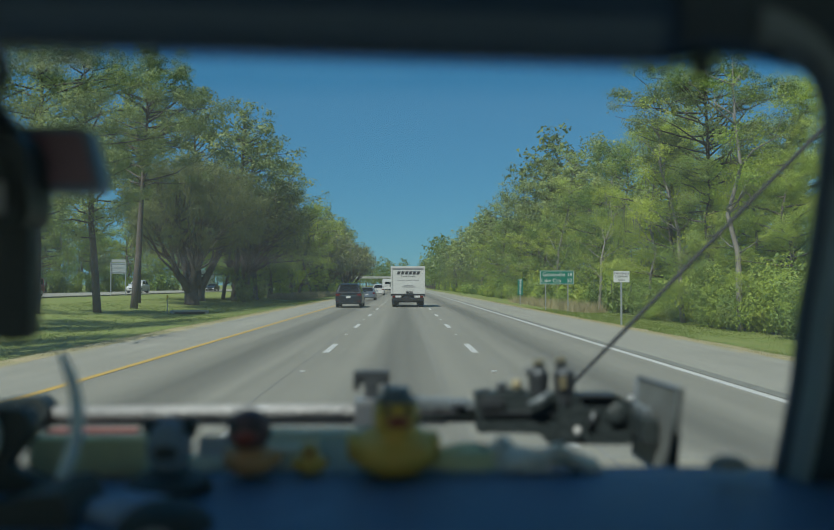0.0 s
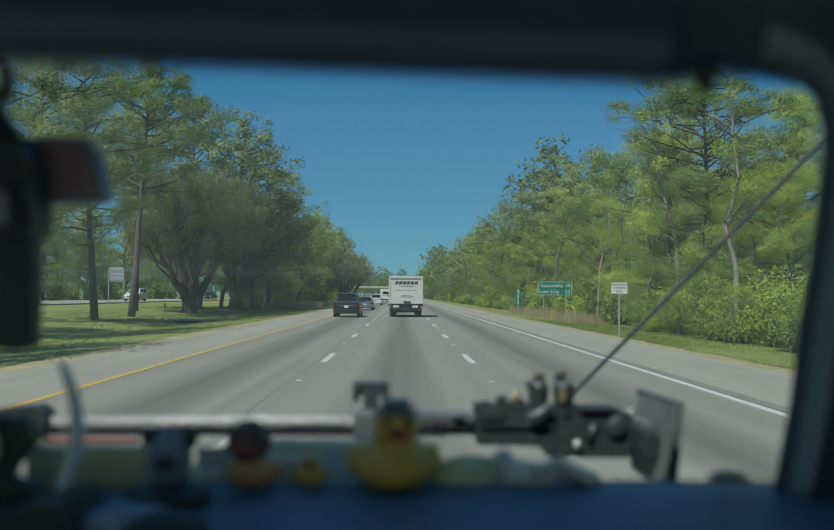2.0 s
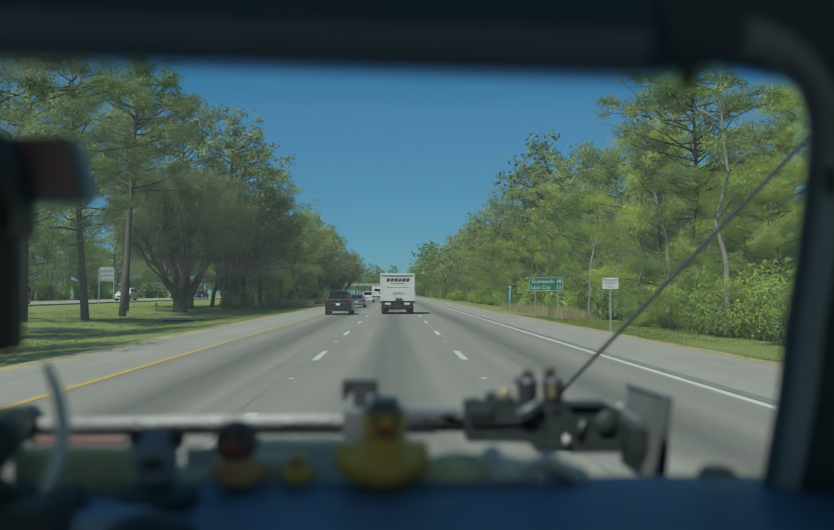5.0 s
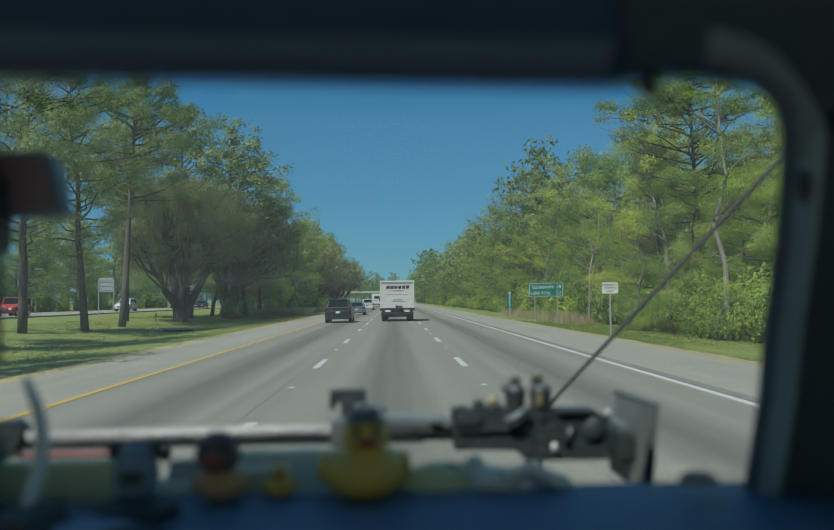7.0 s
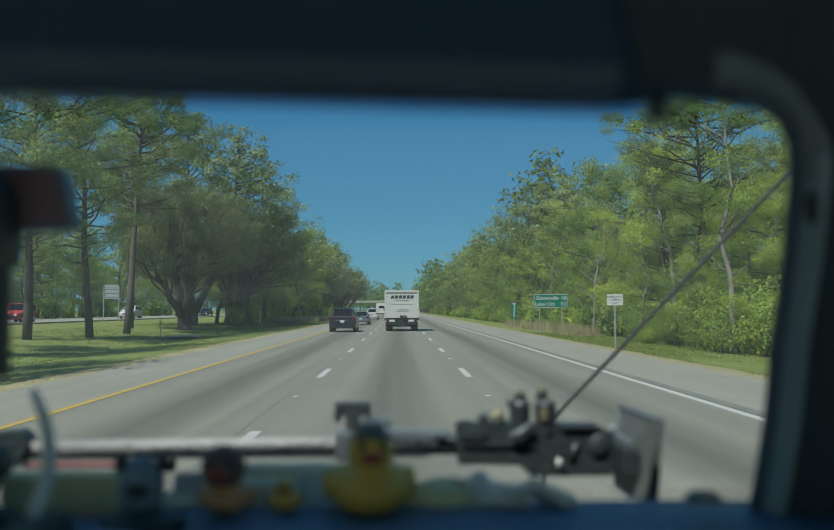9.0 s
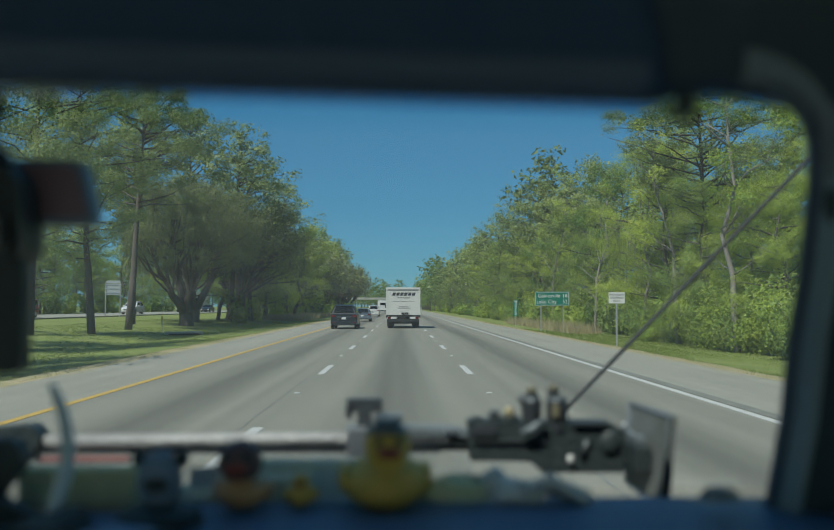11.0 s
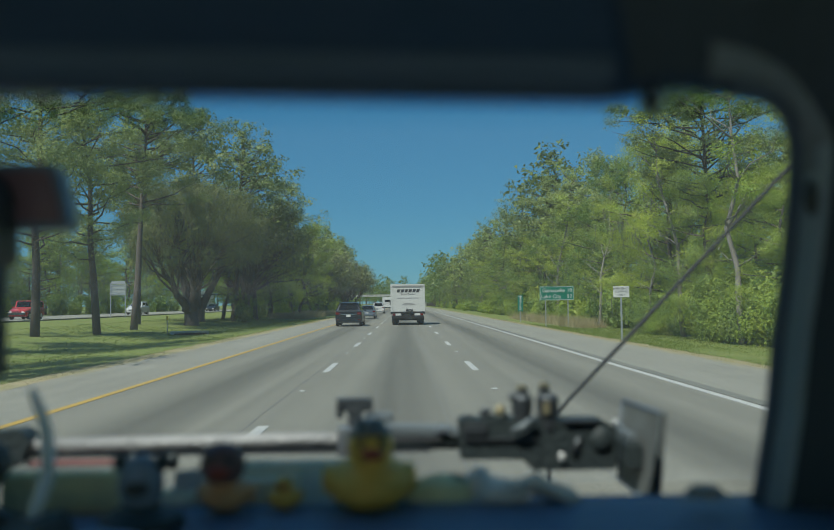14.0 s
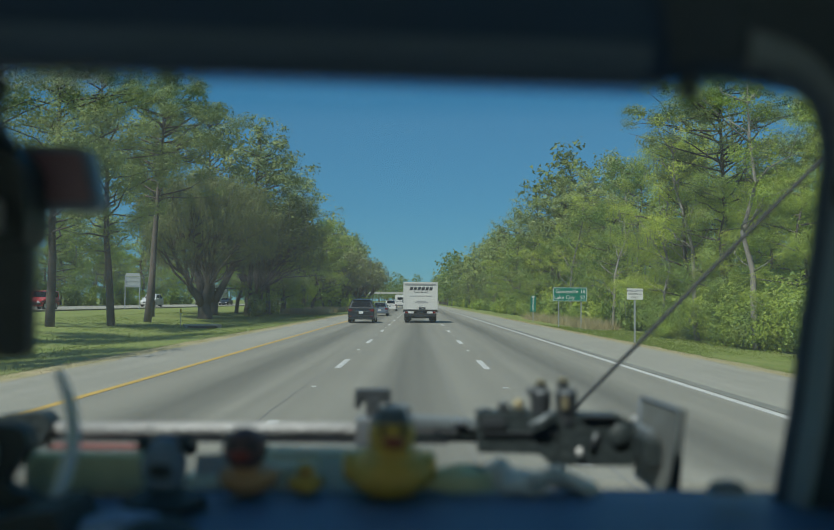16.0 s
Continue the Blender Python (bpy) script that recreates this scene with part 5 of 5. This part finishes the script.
# Brown of the glass stands in for the interior it reflects
part("glass", slab(rounded([(-0.232, 1.7450), (-0.1795, 1.7450), (-0.1715, 1.7165), (-0.232, 1.7165)], 0.004), 0.471, 0.004), MIRROR_BROWN, mirror, "mirror glass painted brown as its reflection")
part("stem", tube([(-0.225, 0.49, 1.742), (-0.232, 0.46, 1.775), (-0.235, 0.42, 1.80)], 0.006, 10), BLACK, mirror, smooth=True)
pouch = thing("dash_camera", "black camera unit hanging on a bracket beside the mirror", "camera")
part("body", slab(rounded([(-0.262, 1.752), (-0.214, 1.748), (-0.198, 1.735), (-0.196, 1.700), (-0.199, 1.690), (-0.262, 1.690)], 0.008), 0.445, 0.03), BLACK, pouch)
part("sleeve", slab(rounded([(-0.255, 1.700), (-0.1985, 1.700), (-0.1975, 1.633), (-0.206, 1.630), (-0.255, 1.640)], 0.003), 0.453, 0.012), BLACK, pouch)
part("lens", tube([(-0.232, 0.449, 1.715), (-0.232, 0.438, 1.715)], [0.012, 0.010], 16), PHONE_DARK, pouch)
hoop = [(-0.1984 + 0.0098 * math.cos(a), 0.40, 1.7617 + 0.0108 * math.sin(a)) for a in (2 * math.pi * k / 20 for k in range(21))]
part("bracket_loop", tube(hoop, 0.0032, 10), BLACK, pouch, smooth=True)
part("bracket_stem", tube([(hoop[15][0], 0.402, hoop[15][2]), (hoop[15][0] - 0.006, 0.43, 1.748), (hoop[15][0] - 0.010, 0.452, 1.742)], 0.0045, 8), BLACK, pouch, smooth=True)
# Pale panel added in place of a bright gap through the bracket
part("screen", box((-0.2154, 0.4435, 1.7062), (0.016, 0.002, 0.017), 0.002), GREY_INK, pouch, "pale panel added as a bright gap")

# rail with clamps above the dashboard
rail = thing("mounting_rail", "brushed metal rail with clamps and a tablet holder across the windscreen", "mounting rail")
RZ, RY = 1.538, 0.80
part("bar", tube([(-0.365, RY, RZ + 0.0015), (-0.10, RY, RZ + 0.0040), (0.05, RY, RZ + 0.0040)], 0.0072, 18), BAR_ALU, rail, "scratched silver bar", smooth=True)
part("bar_underside", box((-0.16, RY + 0.001, RZ - 0.0050), (0.40, 0.011, 0.0055), 0.001), GUNMETAL, rail)
part("red_tape", box((-0.29, RY - 0.004, RZ - 0.0125), (0.085, 0.006, 0.005), 0.001), PINK_TAPE, rail, "faded red tape")
for x in (-0.235, -0.199):
    part("bar_clip", ball((x, RY - 0.006, RZ - 0.012), (0.006, 0.006, 0.008)), BLACK, rail, smooth=True)
end = part("end_clamp", loft([[(x, RY + 0.012 * s, z) for x, z in rounded([(-0.383, 1.553), (-0.336, 1.558), (-0.326, 1.545), (-0.340, 1.522), (-0.383, 1.518)], 0.006)] for s in (-1, 1)]), BLACK, rail, "black end clamp")
part("end_bolt", tube([(-0.372, RY - 0.013, 1.540), (-0.372, RY - 0.018, 1.540)], 0.009, 12), ALU, end)
cl = part("tee_clamp", box((-0.031, RY + 0.01, 1.5735), (0.034, 0.014, 0.0125), 0.002), GUNMETAL, rail, "grey T-shaped clamp")
part("clamp_neck", box((-0.031, RY + 0.008, 1.560), (0.013, 0.012, 0.022), 0.002), GUNMETAL, cl)
part("clamp_base", box((-0.036, RY, 1.541), (0.021, 0.02, 0.026), 0.003), ALU, cl)
part("clamp_tab", box((-0.045, RY + 0.006, 1.569), (0.006, 0.012, 0.014), 0.001), GUNMETAL, cl)
part("clamp_shoulder", box((-0.008, RY + 0.012, 1.558), (0.026, 0.016, 0.014), 0.004), SLEEVE, cl)
joint = part("bar_sleeve", loft([[(x, RY + 0.008 * c, z0 + h * d) for c, d in ((-1, -0.6), (-1, 0.6), (-0.5, 1), (0.5, 1), (1, 0.6), (1, -0.6), (0.5, -1), (-0.5, -1))] for x, z0, h in ((-0.012, 1.551, 0.006), (0.014, 1.550, 0.0062), (0.055, 1.5490, 0.0055), (0.068, 1.5475, 0.0045))]), SLEEVE, rail, "blue-grey bar sleeve")
# Bright block painted as a highlight on the sleeve
part("sleeve_highlight", box((0.050, RY - 0.006, 1.5505), (0.012, 0.008, 0.005), 0.001), ALU, joint)
part("lower_rod", tube([(0.004, RY, 1.5375), (0.070, RY, 1.5375)], 0.0058, 14), BLACK, rail, smooth=True)
blk = part("clamp_block", prism(rounded([(0.0655, 1.5622), (0.1400, 1.5612), (0.1400, 1.5150), (0.1330, 1.5150), (0.1230, 1.5252), (0.0668, 1.5262)], 0.002), 0.777, 0.805), BLACK, rail, "black clamp block")
part("block_ear", box((0.0800, 0.776, 1.5535), (0.022, 0.004, 0.010), 0.0015), GUNMETAL, blk)
part("block_groove", box((0.103, 0.776, 1.5440), (0.066, 0.004, 0.0022), 0.0008), GUNMETAL, blk)
part("knurled_screw", tube([(0.0905, 0.79, 1.558), (0.0905, 0.79, 1.569), (0.0905, 0.79, 1.571)], [0.0050, 0.0050, 0.0035], 12), GUNMETAL, blk)
part("thumb_screw", tube([(0.0745, 0.79, 1.556), (0.0745, 0.79, 1.5645)], 0.0048, 12), GUNMETAL, blk)
part("brass_screw_body", tube([(0.1046, 0.79, 1.555), (0.1046, 0.79, 1.5650)], 0.0085, 14), BLACK, blk)
part("brass_screw", tube([(0.1046, 0.79, 1.564), (0.1046, 0.79, 1.5695), (0.1046, 0.79, 1.5735)], [0.0045, 0.0052, 0.0035], 12), BRASS, blk, "brass thumb screw")
for x, w, cx, top in ((0.1243, 0.0098, 0.1247, 1.5920), (0.1480, 0.0104, 0.1450, 1.5940)):
    t = part("knob_body", tube([(x, 0.785, 1.552), (x, 0.785, 1.576), (x, 0.785, 1.5800), (x, 0.785, 1.5835)], [w * 0.85, w, w, w * 0.7], 16), GUNMETAL, blk)
    part("knob_cap", tube([(cx, 0.785, 1.580), (cx, 0.785, top - 0.003)], 0.0052, 12), GUNMETAL, t)
    part("brass_band", tube([(cx, 0.785, top - 0.0038), (cx, 0.785, top)], 0.0046, 12), BRASS, t)
part("knob_ear", ball((0.1160, 0.783, 1.5815), (0.0050, 0.005, 0.0036)), GUNMETAL, blk, smooth=True)
part("knob_window", box((0.1450, 0.7745, 1.5715), (0.0062, 0.003, 0.011), 0.001), BRASS, blk)
part("silver_lever", tube([(0.1125, 0.770, 1.5520), (0.1228, 0.769, 1.5562), (0.1330, 0.770, 1.5645)], [0.0026, 0.0036, 0.0022], 10), SLEEVE, blk, "bright lever", smooth=True)
part("white_pin", ball((0.1575, 0.771, 1.5286), (0.0030, 0.003, 0.0042)), SIGN_WHITE, blk, "small white pin", smooth=True)
barrel = part("joint_housing", prism(rounded([(0.1402, 1.5606), (0.1965, 1.5606), (0.2070, 1.5540), (0.2110, 1.5430), (0.2092, 1.5150), (0.1402, 1.5150)], 0.003), 0.778, 0.806), BLACK, rail, "black ball joint housing")
part("joint_cap", ball((0.1955, 0.778, 1.5420), (0.0105, 0.005, 0.0120)), BLACK, barrel, smooth=True)
part("joint_web", tube([(0.170, 0.777, 1.530), (0.175, 0.777, 1.545)], 0.0030, 8), GUNMETAL, barrel, smooth=True)
part("joint_ridge", box((0.176, 0.778, 1.5600), (0.030, 0.010, 0.003), 0.001), GUNMETAL, barrel)
part("cap_bolt", ball((0.2105, 0.785, 1.5560), (0.0028, 0.003, 0.0036)), ALU, barrel, smooth=True)
face = [(0.2245, 0.814, 1.5734), (0.2285, 0.706, 1.5753), (0.2185, 0.700, 1.4991), (0.2180, 0.810, 1.5008)]
tab = part("tablet", loft([[(x, y, z) for x, y, z in face], [(x + 0.006, y, z) for x, y, z in face]]), TABLET_GREY, rail, "dark glossy tablet seen almost edge-on")
def edge_bar(a, b, r):
    return tube([face[a], face[b]], r, 8)
part("tablet_rim", edge_bar(0, 1, 0.0014), SEAL, tab, smooth=True)
part("tablet_rim", edge_bar(1, 2, 0.0020), BLACK, tab, smooth=True)
part("tablet_rim", edge_bar(2, 3, 0.0014), BLUE_TOY, tab, smooth=True)
part("tablet_rim", edge_bar(3, 0, 0.0012), SEAL, tab, smooth=True)
part("tablet_grip", box((0.2140, 0.770, 1.5345), (0.014, 0.070, 0.022), 0.002), BLACK, tab, "black holder arm")
# Strip added as a bluish reflection above the holder arm
part("grip_lip", box((0.2150, 0.775, 1.5490), (0.008, 0.060, 0.006), 0.001), SLEEVE, tab)

rod = thing("antenna_rod", "thin black whip antenna leaning across outside the windscreen", "antenna")
part("rod", tube([(0.2590, 1.4500, 1.2615), (0.2590, 1.4500, 1.4183), (0.2645, 1.4500, 1.4658), (0.2946, 1.4500, 1.5004), (0.3876, 1.4400, 1.5975), (0.4912, 1.4200, 1.7091), (0.5882, 1.4000, 1.8132), (0.6796, 1.3800, 1.9108), (0.7221, 1.3700, 1.9573)], [0.0040, 0.0038, 0.0038, 0.0037, 0.0037, 0.0036, 0.0035, 0.0034, 0.0033], 10), TRUCK_BLACK, rod, smooth=True)
part("mount", tube([(0.2590, 1.4500, 1.2524), (0.2590, 1.4500, 1.2615), (0.2590, 1.4500, 1.2724)], [0.02, 0.018, 0.008], 14), TRUCK_BLACK, rod, smooth=True)

# dashboard things
def duck(name, label, x, y, s, body, head, beak, hat=None, turn=0):
    """A bath duck facing the seats; s is its body's width."""
    z = 1.521
    root = thing(name, label, "toy duck", "ducks on the dashboard", at=pose(x, y, z - 0.001, 0, 0, turn))
    k = s / 2
    bm = ball((0, 0.1 * k, 0.55 * k), (k, 1.15 * k, 0.62 * k), u=24, v=14)
    ball((0, 0.95 * k, 0.85 * k), (0.4 * k, 0.45 * k, 0.3 * k), bm)
    ball((0, -0.3 * k, 0.95 * k), (0.5 * k, 0.5 * k, 0.45 * k), bm)
    part("body", bm, body, root, smooth=True)
    for sd in (-1, 1):
        part("wing", ball((sd * 0.93 * k, 0.2 * k, 0.62 * k), (0.16 * k, 0.6 * k, 0.34 * k)), body, root, smooth=True)
    hd = part("head", ball((0, -0.35 * k, 1.42 * k), (0.52 * k, 0.52 * k, 0.5 * k), u=24, v=14), head, root, smooth=True)
    part("beak", ball((0, -0.86 * k, 1.33 * k), (0.27 * k, 0.28 * k, 0.13 * k)), beak, hd, smooth=True)
    for sd in (-1, 1):
        part("eye", ball((sd * 0.22 * k, -0.78 * k, 1.55 * k), (0.09 * k, 0.05 * k, 0.12 * k)), BLACK, hd, smooth=True)
    if hat:
        part("hat", tube([(0, -0.35 * k, 1.72 * k), (0, -0.35 * k, 1.80 * k), (0, -0.35 * k, 1.80 * k), (0, -0.35 * k, 2.02 * k)], [0.50 * k, 0.48 * k, 0.36 * k, 0.30 * k], 16), hat, hd, "grey cap")
    return root


duck("toy_duck", "large yellow rubber duck with red beak and grey cap", -0.0070, 0.637, 0.065, DUCK_YELLOW, DUCK_YELLOW, BEAK_RED, SLEEVE, 6)
duck("toy_duck", "amber rubber duck with a dark brown head on the dashboard", -0.1134, 0.637, 0.040, DUCK_AMBER, DUCK_BROWN, BEAK_RED, None, -4)
duck("toy_duck", "tiny yellow rubber duck between two larger ones", -0.0703, 0.640, 0.025, DUCK_YELLOW, DUCK_YELLOW, BEAK_RED, None, 3)
big_head = bpy.data.objects["toy_duck.001"]
for o in big_head.children:
    if o.name.startswith("head"):
        o.matrix_basis = Matrix.Translation((0, 0.002, -0.0110)) @ Matrix.Diagonal((1.6, 1.4, 1.6, 1))
figure = thing("toy_figure", "blue-grey toy figure with black ears on a dark base", "toy", at=pose(-0.164, 0.60, 1.519))
part("base", tube([(0, 0, 0), (0, 0, 0.006), (0, 0, 0.012)], [0.030, 0.028, 0.016], 18), BLACK, figure)
part("body", ball((0, 0, 0.028), (0.016, 0.014, 0.021)), BLUE_TOY, figure, smooth=True)
part("visor", ball((0, -0.011, 0.027), (0.009, 0.005, 0.006)), BLACK, figure, smooth=True)
for sd in (-1, 1):
    part("ear", ball((sd * 0.0145, 0, 0.043), (0.0058, 0.0055, 0.0066)), BLACK, figure, smooth=True)
gauge = thing("gauge_pod", "round black gauge pod with a pale dial on the dashboard", "gauge", at=pose(-0.148, 0.535, 1.505, 20, 0, 0))
part("pod", ball((0, 0, 0.004), (0.030, 0.022, 0.018)), BLACK, gauge, smooth=True)
part("dial", tube([(0, -0.019, 0.006), (0, -0.024, 0.006)], [0.013, 0.011], 18), GREY_INK, gauge, "pale dial")
grip = thing("phone_holder", "black phone holder with a curved grey arm on the dashboard", "phone holder")
part("base", loft([[(-0.300, 0.56 + y, 1.470), (-0.205, 0.56 + y, 1.478), (-0.200, 0.56 + y, 1.505), (-0.212, 0.56 + y, 1.532), (-0.235, 0.56 + y, 1.530), (-0.300, 0.56 + y, 1.505)] for y in (-0.03, 0.03)]), BLACK, grip)
part("arm", tube([(-0.2380, 0.593, 1.6144), (-0.2341, 0.593, 1.6053), (-0.2303, 0.593, 1.5962), (-0.2274, 0.593, 1.5852), (-0.2259, 0.593, 1.5707), (-0.2266, 0.593, 1.5563), (-0.2287, 0.585, 1.5400), (-0.232, 0.575, 1.520)], [0.0024, 0.0034, 0.0040, 0.0044, 0.0047, 0.005, 0.005, 0.005], 12), ARM_GREY, grip, "curved blue-grey arm", smooth=True)
part("cradle", loft([[(x, 0.60 + y, z) for x, z in rounded([(-0.34, 1.580), (-0.262, 1.575), (-0.255, 1.560), (-0.275, 1.535), (-0.24, 1.52), (-0.24, 1.51), (-0.34, 1.51)], 0.006)] for y in (-0.008, 0.008)]), BLACK, grip)
part("cradle_pad", ball((-0.290, 0.588, 1.556), (0.014, 0.006, 0.019)), ARM_GREY, grip, smooth=True)
part("strut", tube([(-0.275, 0.575, 1.497), (-0.235, 0.565, 1.520)], 0.005, 10), BLUE_TOY, grip, smooth=True)

def crumple(c, s, seed, bm=None):
    bm = bmesh.new()
    bmesh.ops.create_icosphere(bm, subdivisions=3, radius=1.0)
    for v in bm.verts:
        v.co *= 1 + 0.3 * noise.noise(v.co * 1.7 + Vector((seed, 0, 0))) + 0.16 * noise.noise(v.co * 5.0 + Vector((0, seed, 0)))
        v.co = Vector((v.co.x * s[0] + c[0], v.co.y * s[1] + c[1], max(-0.3, v.co.z) * s[2] + c[2]))
    return bm


solid("folded_cloth", crumple((0.045, 0.644, 1.527), (0.025, 0.014, 0.013), 4), KHAKI, "folded olive cloth on the dashboard edge", "cloth", smooth=True)
glove = thing("glove", "crumpled pale grey work glove on the dashboard edge", "glove")
part("palm", crumple((0.090, 0.642, 1.527), (0.022, 0.013, 0.013), 9), PALE_CLOTH, glove, smooth=True)
part("cuff", crumple((0.074, 0.648, 1.531), (0.012, 0.011, 0.014), 3), PALE_CLOTH, glove, smooth=True)
for i, (dx, dz) in enumerate(((0.040, 0.012), (0.048, 0.006), (0.050, 0.000), (0.042, -0.004))):
    y = 0.632 + 0.006 * i
    part("finger", tube([(0.096, y, 1.531), (0.096 + dx * 0.5, y + 0.001, 1.531 + dz * 0.7), (0.096 + dx, y, 1.524 + dz * 0.3), (0.099 + dx, y, 1.521)], [0.0055, 0.0050, 0.0046, 0.0022], 10), PALE_CLOTH, glove, smooth=True)
solid("paper_map", box((-0.235, 0.644, 1.533), (0.088, 0.018, 0.030), 0.004), KHAKI, "thick folded khaki paper map on the dashboard", "map")
# Blue lump added in place of a bright lit patch on the dashboard
solid("blue_cloth", crumple((-0.180, 0.560, 1.514), (0.030, 0.026, 0.011), 21), SHEEN_BLUE, "blue lump added as a bright lit patch on the dashboard", "cloth", smooth=True)
shade = thing("folded_sunshade", "folded grey-green sunshade along the foot of the windscreen", "sunshade")
part("fold", crumple((-0.062, 0.692, 1.516), (0.112, 0.012, 0.022), 5), SUNSHADE, shade, smooth=True)
part("fold", crumple((-0.075, 0.700, 1.534), (0.085, 0.010, 0.010), 12), SUNSHADE, shade, smooth=True)
solid("ticket", box((0, 0, 0), (0.024, 0.0012, 0.016), 0.0004, m=pose(-0.150, 0.674, 1.534, -18, 0, 3)), SIGN_WHITE, "small white parking ticket leaning on the sunshade", "ticket")
# Card added in place of a cyan reflection behind the ducks
solid("card", box((0, 0, 0), (0.028, 0.0012, 0.030), 0.0004, m=pose(-0.0500, 0.6720, 1.5265, -10, 0, 0)), PALE_CYAN, "pale cyan card added as a reflection behind the toy ducks", "card")
solid("charging_cord", tube([(0.010, 0.655, 1.517), (0.030, 0.668, 1.530), (0.055, 0.672, 1.535), (0.080, 0.668, 1.531), (0.095, 0.655, 1.518)], 0.0022, 8), BLACK, "thin black cord looped on the dashboard", "cord", smooth=True)
solid("knob_cover", crumple((0.197, 0.515, 1.552), (0.011, 0.009, 0.006), 2), GREY_CLOTH, "small grey cover at the pillar's foot", "cover", smooth=True)

# the dashboard and its things stand a little nearer to the seats
EYE = Matrix.Translation((0, 0, 1.66))
NEAR = EYE @ Matrix.Diagonal((0.86, 0.86, 0.86, 1)) @ EYE.inverted()
for o in list(scene.objects):
    if o.parent is None and o.name.split(".")[0] in ("toy_duck", "toy_figure", "gauge_pod", "phone_holder", "folded_cloth", "glove", "blue_cloth", "paper_map", "folded_sunshade", "ticket", "card", "charging_cord"):
        o.matrix_basis = NEAR @ o.matrix_basis
    if o.parent is dashboard and o.name in ("pad", "stitched_edge"):
        o.matrix_basis = NEAR
